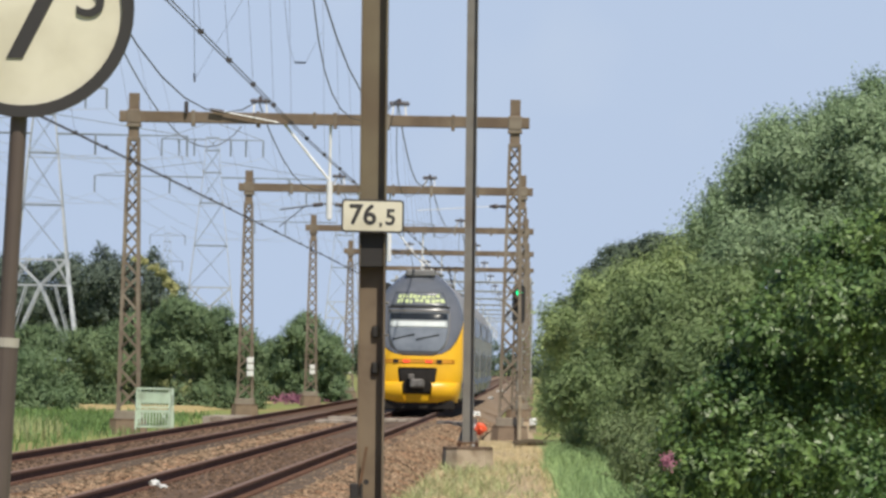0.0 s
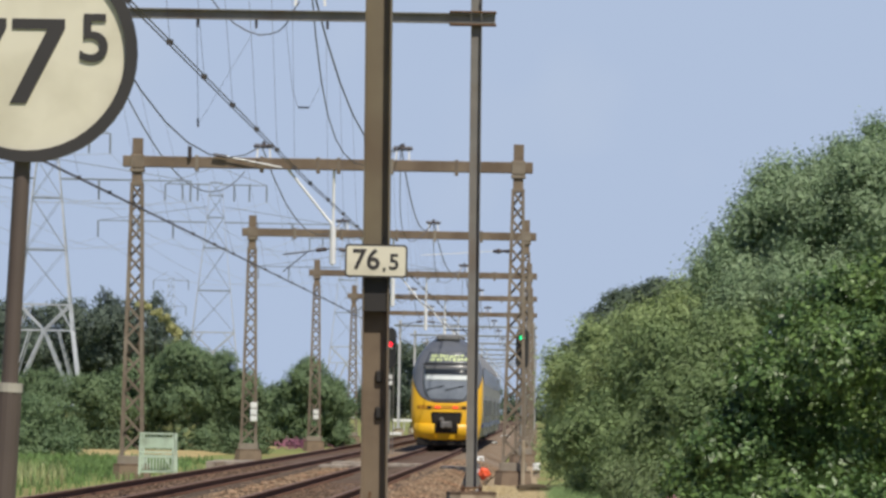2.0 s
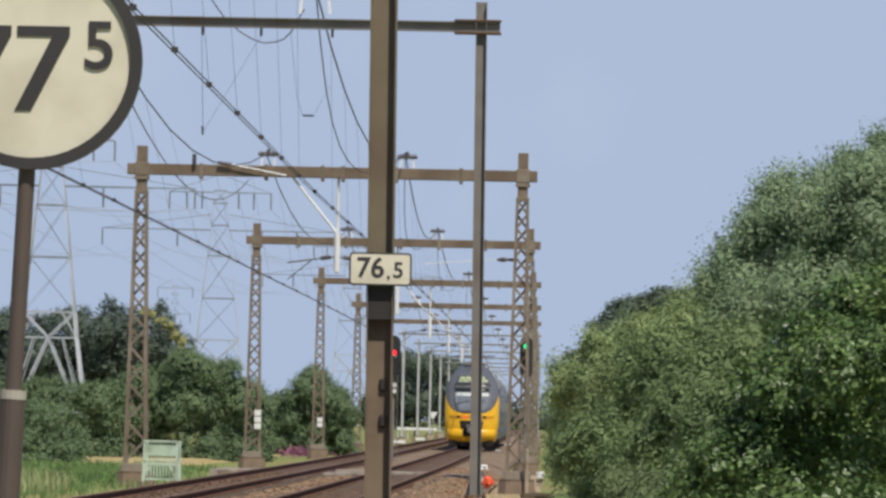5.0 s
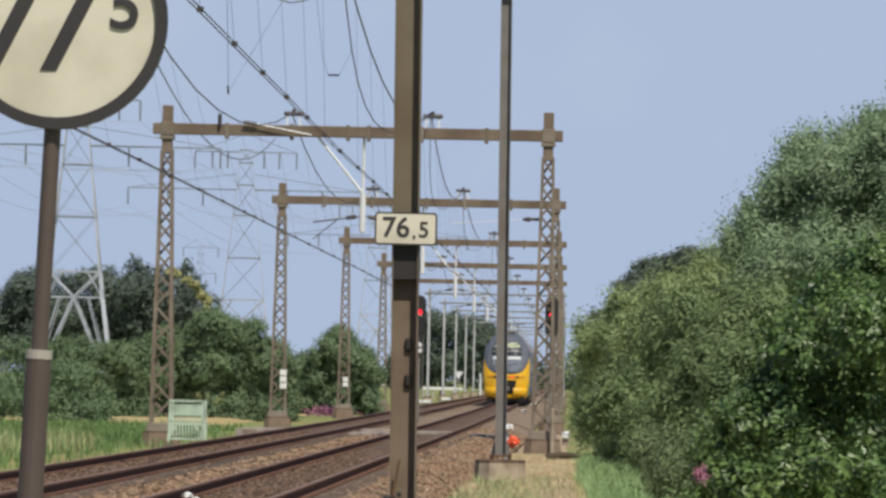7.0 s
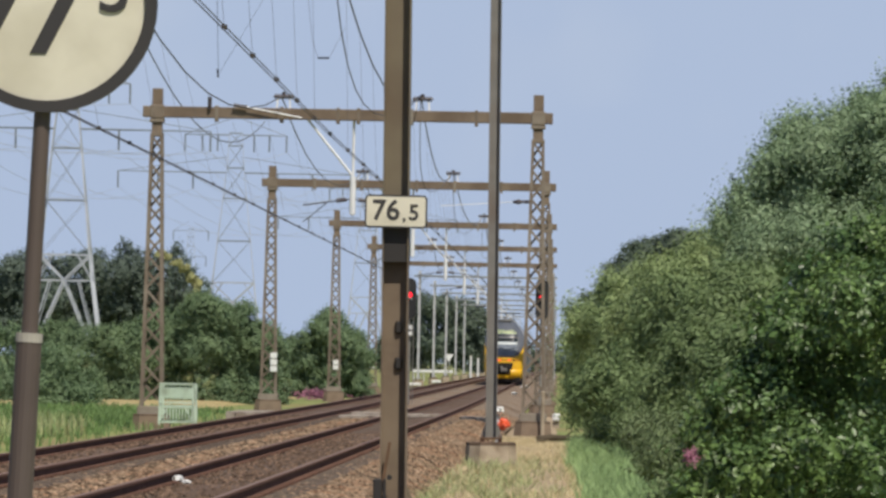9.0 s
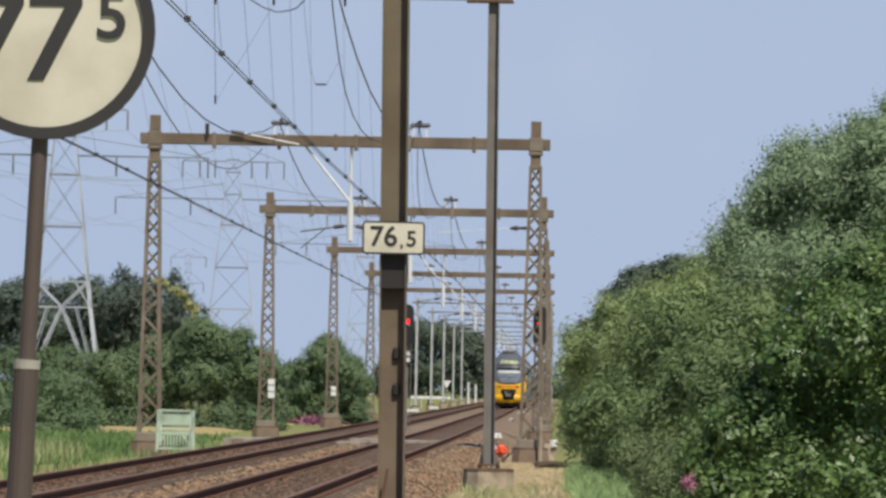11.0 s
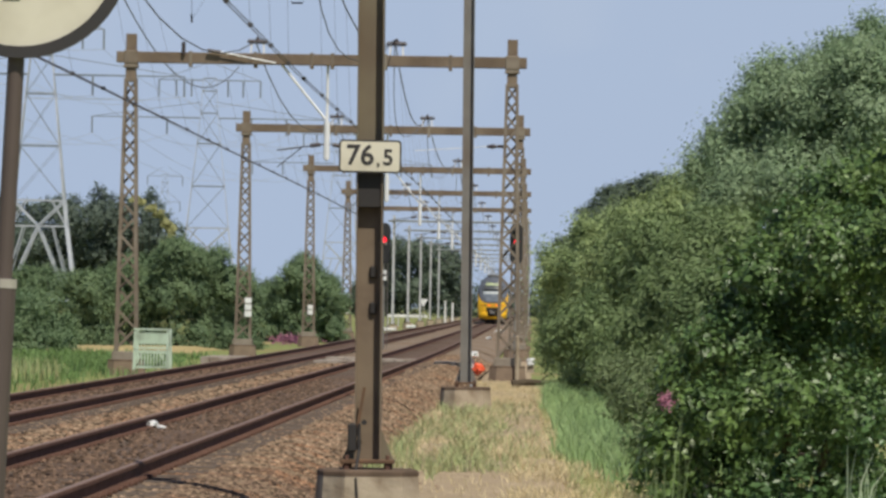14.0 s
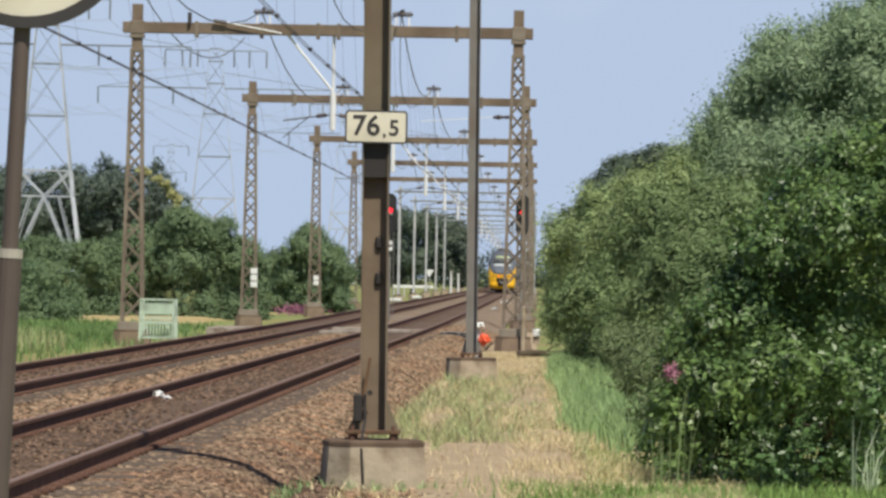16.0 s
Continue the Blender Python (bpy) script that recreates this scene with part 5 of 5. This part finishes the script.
    bush("willow_tree", "tall grey-green willow above the bushes",
         [(4.51, 111, 4.84, 0.78, 1.6, 0.89), (3.01, 112, 4.82, 0.19, 1, 0.45), (2.72, 112, 4.16, 0.27, 1, 0.34), (3.44, 113, 4.42, 0.34, 1.2, 0.52), (3.96, 113, 5.75, 0.32, 1.3, 0.66), (3.87, 112, 4.78, 0.52, 1.5, 0.76), (4.59, 113, 5.97, 0.41, 1.5, 0.63), (5.52, 114, 6.36, 0.34, 1.3, 0.64), (6.14, 114, 6.69, 0.43, 1.5, 0.64), (5.23, 111, 5.24, 0.80, 1.8, 0.89), (6.05, 110, 5.44, 0.73, 1.8, 1.05), (3.72, 110, 3.64, 0.70, 1.6, 0.66), (4.72, 109, 3.80, 0.94, 1.6, 0.72), (6.83, 112, 5.97, 0.67, 1.8, 1.23)],
         17000, 8, 0.5, 0.13, M_LEAF_WILLOW, 14, 10, "tree", "trees", True, aspect=0.34, rise=0.75, lumps=13, lump=(0.2, 0.5), inner=0.2, loose=0.45)
    bush("far_tree", "dark rounded trees far down the line",
         [(5.84, 420, 8.79, 1.93, 4, 1.93), (1.89, 420, 6.79, 1.26, 4, 1.60), (3.76, 420, 8.00, 1.76, 4, 1.93), (8.15, 420, 8.83, 2.18, 4, 2.35), (10.67, 420, 8.54, 2.52, 4, 2.77), (0.74, 425, 5.56, 0.77, 4, 1.19)],
         7000, 6, 0.6, 0.36, M_LEAF_DISTANT, 15, group="trees", category="tree", tall=True, lumps=12)


right_side()


def left_side():
    bush("dark_wood", "dark conifer and broadleaf wood behind the meadow",
         [(-50.54, 600, 8.79, 3.60, 6, 3.84), (-58.95, 600, 7.43, 4.08, 6, 3.84), (-54.74, 600, 7.87, 4.20, 6, 3.84), (-47.23, 600, 8.73, 3.24, 6, 3.60), (-44.53, 600, 9.01, 2.64, 6, 3.36), (-42.53, 603, 7.04, 1.93, 6, 4.10), (-43.44, 600, 12.04, 0.54, 1.2, 1.80), (-49.04, 600, 12.06, 0.96, 2, 1.32), (-52.39, 600, 11.28, 1.20, 2, 1.08), (-41.17, 603, 5.37, 1.21, 5, 2.65), (-51.23, 602, 4.46, 12.04, 5, 4.21), (-56.58, 601, 4.66, 3.61, 5, 3.01), (-52.96, 601, 4.72, 3.61, 5, 3.13), (-48.74, 601, 4.80, 3.61, 5, 3.13), (-45.13, 601, 4.86, 3.01, 5, 3.01), (-59.59, 601, 4.30, 3.01, 5, 3.01), (-63.16, 600, 7.23, 4.20, 6, 3.96), (-67.38, 600, 7.16, 4.20, 6, 3.96), (-63.81, 601, 4.22, 4.21, 5, 3.61)],
         16000, 6, 0.9, 0.42, M_LEAF_DARK, 21, 6, "wood", "trees", True, lumps=14, lump=(0.22, 0.42), rise=0.5)
    # Yellowish leaves in a narrow band down the wood's right slope.
    bush("yellow_bush", "narrow band of yellowish leaves on the wood's edge",
         [(-44.71, 592, 12.22, 0.53, 0.8, 0.24), (-43.87, 592, 11.88, 0.53, 0.8, 0.30), (-42.97, 592, 11.31, 0.53, 0.8, 0.36), (-42.06, 592, 10.61, 0.47, 0.8, 0.41), (-41.28, 592, 9.79, 0.47, 0.8, 0.47), (-40.73, 592, 8.91, 0.41, 0.8, 0.53), (-40.71, 592, 8.03, 0.41, 0.8, 0.53), (-41.29, 592, 7.42, 0.47, 0.8, 0.36)],
         900, 6, 0.16, 0.24, M_LEAF_YELLOW, 22, category="shrub", group="", tall=True, lumps=6)
    trees = (
        [(-25.12, 270, 1.53, 1.22, 2, 1.35), (-24.13, 271, 1.77, 1.08, 1.6, 1.41), (-26.47, 270, 1.45, 1.22, 1.8, 1.35), (-28.10, 270, 1.42, 1.22, 1.8, 1.35), (-29.73, 270, 1.39, 1.22, 1.8, 1.35), (-24.46, 269, 0.14, 1.35, 1.5, 1.08), (-27.70, 269, -0.19, 1.61, 1.5, 1.08)],
        [(-22.24, 268, 1.26, 1.18, 2, 1.37), (-22.93, 268, 0.76, 0.77, 1.6, 0.96), (-21.54, 268, 0.95, 0.77, 1.6, 0.96), (-22.07, 267.5, 1.83, 0.83, 1.4, 0.88), (-22.44, 267.4, -0.51, 1.04, 1.4, 0.96), (-21.37, 267.2, -0.60, 0.83, 1.2, 0.75)],
        [(-20.67, 272, 1.89, 1.29, 2, 1.62), (-21.43, 272, 1.30, 0.84, 1.6, 1.14), (-19.90, 272, 1.52, 0.84, 1.6, 1.14), (-20.50, 271.5, 2.56, 0.91, 1.4, 1.05), (-20.89, 271.4, -0.51, 1.14, 1.4, 0.98), (-19.73, 271.2, -0.59, 0.91, 1.2, 0.76)],
        [(-18.31, 270, 2.42, 1.42, 2, 1.61), (-19.14, 270, 1.83, 0.92, 1.6, 1.13), (-17.47, 270, 2.05, 0.92, 1.6, 1.13), (-18.12, 269.5, 3.08, 1.00, 1.4, 1.04), (-18.55, 269.4, -0.45, 1.25, 1.4, 0.97), (-17.28, 269.2, -0.53, 1.00, 1.2, 0.75)],
        [(-16.64, 272, 2.24, 1.20, 2, 1.53), (-17.34, 272, 1.68, 0.78, 1.6, 1.08), (-15.93, 272, 1.89, 0.78, 1.6, 1.08), (-16.48, 271.5, 2.87, 0.85, 1.4, 0.99), (-16.84, 271.4, -0.43, 1.06, 1.4, 0.98), (-15.77, 271.2, -0.52, 0.85, 1.2, 0.76)],
        [(-15.33, 274, 1.66, 0.84, 2, 1.21), (-15.81, 274, 1.23, 0.54, 1.6, 0.85), (-14.83, 274, 1.39, 0.54, 1.6, 0.85), (-15.21, 273.5, 2.16, 0.59, 1.4, 0.78), (-15.45, 273.4, -0.42, 0.74, 1.4, 0.98), (-14.70, 273.2, -0.51, 0.59, 1.2, 0.76)],
    )
    for k, blobs in enumerate(trees):
        bush("broadleaf_tree", "leafy green broadleaf tree at the meadow edge", blobs,
             4200, 7, 0.45, 0.15, M_LEAF_TREE, 31 + k, 6, "tree", "trees", True, lumps=8, rise=0.4)
    alone = (
        [(-14.99, 332, 2.21, 1.30, 2, 1.52), (-15.75, 332, 1.75, 0.84, 1.4, 1.08), (-14.22, 332, 1.78, 0.76, 1.4, 1.08), (-14.98, 331.6, 2.84, 0.92, 1.2, 0.98), (-14.93, 331.6, -0.18, 1.30, 1.4, 0.99)],
        [(-16.35, 333, 1.46, 0.91, 2, 1.30), (-16.88, 333, 1.06, 0.59, 1.4, 0.92), (-15.81, 333, 1.08, 0.53, 1.4, 0.92), (-16.34, 332.6, 1.99, 0.64, 1.2, 0.84), (-16.30, 332.6, -0.21, 0.90, 1.4, 1.00)],
        [(-13.59, 334, 1.51, 0.85, 2, 1.31), (-14.09, 334, 1.11, 0.55, 1.4, 0.92), (-13.09, 334, 1.13, 0.50, 1.4, 0.92), (-13.59, 333.6, 2.05, 0.60, 1.2, 0.84), (-13.55, 333.6, -0.16, 0.85, 1.4, 1.00)],
    )
    for k, blobs in enumerate(alone):
        bush("broadleaf_tree", "round green tree standing alone beside the line", blobs,
             3400, 7, 0.5, 0.18, M_LEAF_TREE, 37 + k, 5, "tree", "trees", True, lumps=8, rise=0.4)
    bush("meadow_bush", "low dark green bush at the meadow edge", [(-21.01, 228, 0.68, 1.09, 1.6, 1.09), (-22.11, 228, 0.43, 0.96, 1.6, 1.05), (-20.16, 228, 0.10, 0.73, 1.4, 0.68), (-20.63, 227, -0.32, 1.25, 1.4, 0.77), (-21.88, 227, -0.45, 0.91, 1.4, 0.77), (-23.36, 228, 0.20, 0.91, 1.4, 1.00), (-24.62, 228, 0.18, 0.91, 1.4, 1.00)], 3400, 7, 0.4, 0.13, M_LEAF_TREE, 41, lumps=12)
    bush("far_tree", "hazy green trees at the end of the line",
         [(-19.5, 720, 5.2, 3.2, 6, 4.8), (-15.6, 720, 4.9, 2.5, 6, 4.6), (-23.5, 722, 2.8, 3, 6, 3.4), (-13.6, 725, 3.6, 1.8, 6, 4.2)], 5200, 6, 0.9, 0.45, M_LEAF_FAR, 42, category="tree", group="trees", tall=True, lumps=14)
    bush("far_tree", "hazy green trees at the end of the line",
         [(-45, 700, 3.5, 3, 6, 4.2), (-49, 700, 4.2, 3, 6, 4.6), (-41.5, 700, 2.2, 2.5, 6, 3.0), (-36, 705, 1.5, 3.5, 6, 2.2)], 3600, 6, 0.9, 0.45, M_LEAF_FAR, 43, category="tree", group="trees", tall=True, lumps=14)
    bush("far_wood", "distant hazy tree line on the horizon",
         [(-40 + 8 * i, 1250, 1.5 + 1.2 * math.sin(i * 1.7), 6, 8, 4 + 1.3 * math.sin(i * 2.9)) for i in range(13)], 6500, 5, 1.4, 0.8, M_LEAF_FAR, 44, category="wood", group="trees", tall=True, lumps=12)


left_side()


far_things()

# ---- grass, flowers, stones ----
def blades(name, label, spots, height, width, mat, seed, lean=0.35, category="grass"):
    """Curved three-cornered blades rooted at spots (x, y, z)."""
    rng = np.random.default_rng(seed)
    p = np.array(spots, float)
    n = len(p)
    h = (height * rng.uniform(0.45, 1.2, n))[:, None]
    a = rng.uniform(0, 2 * np.pi, n)
    side = np.stack([np.cos(a), np.sin(a), np.zeros(n)], 1) * width * rng.uniform(0.6, 1.3, n)[:, None]
    tip = np.stack([rng.normal(0, lean, n), rng.normal(0, lean, n), np.ones(n)], 1) * h
    mid = tip * 0.55 * np.array([0.6, 0.6, 1.1])
    v = np.stack([p - side / 2, p + side / 2, p + mid + side * 0.35, p + mid - side * 0.35, p + tip], 1).reshape(-1, 3)
    base = np.arange(n)[:, None] * 5
    tri = (base + np.array([0, 1, 2, 0, 2, 3, 3, 2, 4])).reshape(-1)
    me = bpy.data.meshes.new(name)
    me.vertices.add(n * 5)
    me.vertices.foreach_set("co", v.reshape(-1))
    me.loops.add(n * 9)
    me.loops.foreach_set("vertex_index", tri.astype(np.int32))
    me.polygons.add(n * 3)
    me.polygons.foreach_set("loop_start", (np.arange(n * 3) * 3).astype(np.int32))
    me.materials.append(mat)
    me.update(calc_edges=True)
    return tagged(new(name, me), label, category, kind="stuff")


def strewn(n, x0, x1, y0, y1, seed, test=None):
    rng = random.Random(seed)
    out = []
    while len(out) < n:
        # denser where the camera stands close
        y = y0 + (y1 - y0) * rng.random() ** 1.5
        x = rng.uniform(x0, x1)
        if test is None or rng.random() < test(x, y):
            out.append((x, y, ground_z(x, y) + 0.02))
    return out


def patch(x, y, s, seed):
    return 0.5 + 0.5 * noise.noise((x * s, y * s * 0.35, seed))


edge_x = lambda y: lerp(y, 34, 0.45, 50, 0.32, 80, 0.08, 110, -0.2, 150, -0.5, 250, -1.2)
blades("meadow_grass", "lush green grass along the bushes", strewn(19000, -0.3, 2.4, 60, 130, 61, lambda x, y: 0 if x < edge_x(y) - 0.45 + 0.9 * patch(x * 1.0, y, 1.3, 1) else (1 if x < edge_x(y) + 1.3 else 0.35) * lerp(y, 60, 0.05, 66, 0.8, 72, 1.0)), 0.36, 0.016, M_LUSH, 1)
blades("verge_grass", "short green grass in the foreground", strewn(15000, -0.9, 4.0, 40, 52.5, 62, lambda x, y: 1 if y < 49.6 + 0.9 * patch(x, y, 1.7, 5) and x > -0.7 + 0.5 * patch(x, y, 2.0, 3) else 0.06), 0.12, 0.014, M_VERGE, 2)
blades("dry_grass", "dry straw-coloured grass on the path", strewn(24000, -2.2, 1.6, 44, 160, 63, lambda x, y: 0 if x > edge_x(y) + 0.2 and y > 68 else (0.14 if patch(x, y, 1.4, 8) > 0.5 else 0.03) if y < 67 and x < -0.5 else 0.15 + 0.85 * (patch(x, y, 0.9, 4) > 0.45)), 0.11, 0.010, M_GRASS_DRY, 3, 0.7)
blades("tufted_grass", "green tufts round the mast footings", strewn(2600, -2.1, -0.4, 62, 108, 64, lambda x, y: (patch(x, y, 2.2, 7) > 0.5) * lerp(x, -1.5, 1.0, -1.15, 0.9, -0.7, 0.12, -0.4, 0.05)), 0.22, 0.014, M_TUFT, 4, 0.6)
blades("meadow_grass", "tall green grass on the far side of the line", strewn(14000, -22, -12.0, 105, 195, 65, lambda x, y: (1 if x < -13.3 + bend(y) else 0.25) * (0.25 + 0.75 * (patch(x, y, 0.4, 2) > 0.45))), 0.34, 0.035, M_GRASS, 5)
blades("meadow_weeds", "tall yellowish weeds in the meadow", strewn(5000, -19, -13.2, 108, 160, 66, lambda x, y: 1.0 * (patch(x, y, 0.7, 9) > 0.55)), 0.62, 0.03, M_TUFT, 7, 0.3, "weeds")
blades("meadow_grass", "rough yellow-green grass before the trees", strewn(8000, -30, -13.6, 190, 228, 68, lambda x, y: 0.35 + 0.65 * (patch(x, y, 0.3, 6) > 0.5)), 0.30, 0.05, M_GRASS, 10, 0.3)
blades("path_tufts", "thin green and straw tufts on the path", strewn(1500, -1.4, 0.3, 60, 110, 69, lambda x, y: 1.0 * (patch(x, y, 1.6, 11) > 0.58)), 0.15, 0.012, M_TUFT, 11, 0.6)
blades("willowherb", "thin green willowherb stems under the pink flowers", [(0.99 + 0.16 * math.sin(i * 2.4), 51.0 + 0.08 * math.cos(i * 1.9), -0.3) for i in range(16)], 0.9, 0.014, M_WEED, 12, 0.08, "weeds")
blades("foot_grass", "short grass tufts against the concrete block", [(-1.67 + 0.62 * math.cos(a * 0.37), 50 - 0.60 + 0.18 * math.sin(a * 1.7), -0.33) for a in range(160)] + [(-2.55 + 0.35 * random.random(), 48.5 + 3 * random.random(), -0.42) for _ in range(120)], 0.13, 0.012, M_LUSH, 8, 0.5)
blades("reed", "pale reed leaves at the bush foot", [(2.56 + 0.22 * random.random(), 49.6 + random.random() * 0.4, -0.3) for _ in range(14)], 0.62, 0.022, M_REED, 6, 0.25, "reeds")


def flowers(name, label, x, y, z, sx, sz, n, size, mat, seed, depth=0.15):
    rng = np.random.default_rng(seed)
    pts = np.array([[x, y, z]]) + rng.normal(0, 1, (n, 3)) * np.array([[sx, depth, sz]])
    me = leaf_quads(name, pts, np.array([[0, -0.8, 0.6]]) + rng.normal(0, 0.5, (n, 3)), rng.normal(0, 1, (n, 3)), size * rng.uniform(0.5, 1.4, n), 0.8, mat)
    tagged(new(name, me), label, "flowers", kind="stuff")


flowers("pink_flowers", "pink willowherb flowers in the weeds", 0.98, 51.0, 0.76, 0.035, 0.045, 120, 0.035, M_PINK, 71, 0.06)
flowers("pink_flowers", "pink flowering plants beyond the tracks", -14.0, 300, -0.35, 0.55, 0.13, 700, 0.12, M_PINK, 72, 0.8)


def field(x0, x1, y0, y1, z):
    sh = Shape()
    for j in range(9):
        for i in range(9):
            x, y = x0 + (x1 - x0) * i / 8, y0 + (y1 - y0) * j / 8
            sh.v.append((x, y, ground_z(x, min(y, 450)) + z + 0.05 * noise.noise((x * 0.3, y * 0.1, 5)) - (0.3 if i in (0, 8) or j in (0, 8) else 0)))
    sh.f = [(j * 9 + i, j * 9 + i + 1, j * 9 + 10 + i, j * 9 + 9 + i) for j in range(8) for i in range(8)]
    tagged(part("stubble_field", sh, M_FIELD, smooth=True), "dry yellow stubble field behind the meadow", "field", kind="structure")


field(-32, -15.0, 238, 330, 0.14)
field(-24, -14.5, 345, 420, 0.15)


def stones(name, label, n, x0, x1, y0, y1, size, mat, seed):
    """Angular broken stones strewn over the bed."""
    rng = np.random.default_rng(seed)
    box = np.array([[-1, -1, -0.6], [1, -0.8, -0.6], [0.9, 1, -0.6], [-0.8, 0.9, -0.6], [-0.5, -0.6, 0.6], [0.7, -0.5, 0.5], [0.5, 0.6, 0.7], [-0.6, 0.4, 0.5]])
    faces = np.array([[0, 3, 2, 1], [4, 5, 6, 7], [0, 1, 5, 4], [1, 2, 6, 5], [2, 3, 7, 6], [3, 0, 4, 7]])
    y = y0 + (y1 - y0) * rng.random(n) ** 1.6
    x = rng.uniform(x0, x1, n)
    s = size * rng.uniform(0.5, 1.4, n)
    z = np.array([max(lerp(a, *BED), ground_z(a, c) if a > -2.6 else -9, -0.158 if min(abs(a - RIGHT), abs(a - LEFT)) < 0.66 else -9) for a, c in zip(x, y)])
    v = np.empty((n, 8, 3))
    rot = rng.uniform(0, 2 * np.pi, n)
    c, q = np.cos(rot), np.sin(rot)
    j = box[None] * (s[:, None, None]) * 0.5 * rng.uniform(0.7, 1.3, (n, 8, 3))
    v[:, :, 0] = j[:, :, 0] * c[:, None] - j[:, :, 1] * q[:, None] + x[:, None]
    v[:, :, 1] = j[:, :, 0] * q[:, None] + j[:, :, 1] * c[:, None] + y[:, None]
    v[:, :, 2] = j[:, :, 2] + z[:, None] + s[:, None] * 0.2
    f = (np.arange(n)[:, None, None] * 8 + faces[None]).reshape(-1)
    me = bpy.data.meshes.new(name)
    me.vertices.add(n * 8)
    me.vertices.foreach_set("co", v.reshape(-1))
    me.loops.add(n * 24)
    me.loops.foreach_set("vertex_index", f.astype(np.int32))
    me.polygons.add(n * 6)
    me.polygons.foreach_set("loop_start", (np.arange(n * 6) * 4).astype(np.int32))
    me.materials.append(mat)
    me.update(calc_edges=True)
    tagged(new(name, me), label, "stones", kind="stuff")


stones("ballast_stones", "loose brown ballast stones on the shoulder", 26000, -4.0, -2.3, 42, 120, 0.06, M_STONE, 81)
stones("ballast_stones", "rust-brown ballast stones near the footing", 14000, -3.6, -1.95, 40, 60, 0.06, M_STONE_RED, 82)
stones("ballast_stones", "brown ballast stones farther along the shoulder", 16000, -4.05, -2.3, 108, 200, 0.075, M_STONE, 86)
stones("ballast_stones", "loose pale ballast stones between the tracks", 15000, -7.5, -5.75, 60, 170, 0.065, M_STONE, 83)
stones("ballast_stones", "rust-stained ballast stones between the rails", 6000, -5.5, -4.18, 45, 130, 0.045, M_STONE_RED, 84)
stones("ballast_stones", "rust-stained ballast stones on the farther track", 5000, -8.93, -7.6, 75, 170, 0.05, M_STONE_RED, 85)

stones("ballast_stones", "brown ballast stones against the near rail", 9000, -4.05, -2.7, 34, 66, 0.06, M_STONE, 89)
stones("path_grit", "small sandy stones and clods on the trodden path", 9000, -1.9, 0.25, 44, 70, 0.035, M_GRIT, 87)
stones("ballast_stones", "scattered brown stones spilling onto the path", 1500, -2.3, -0.9, 46, 72, 0.055, M_STONE, 88)

# ---- what moves ----
def motions():
    rows = []
    for i in range(33):
        t = i * 0.5
        d = 188 + 24.5 * t + 0.15 * t * t
        x = RIGHT + bend(d) + lerp(t, 0, 0.14, 3, 0.1, 8, -0.05, 14, 0.05)
        yaw = math.degrees(math.atan2(-(bend(d + 60) - bend(d)), 60))
        rows.append((t, pose(x, d, 0, 0, 0, yaw)))
    walk(TRAIN, rows)
    low, high = pose(0, -0.10, 4.10 + 0.06), pose(0, -0.10, 4.10 + 0.44)
    walk(LENS_COVER, [(0.0, low), (5.4, low), (5.6, high), (16.0, high)])


motions()
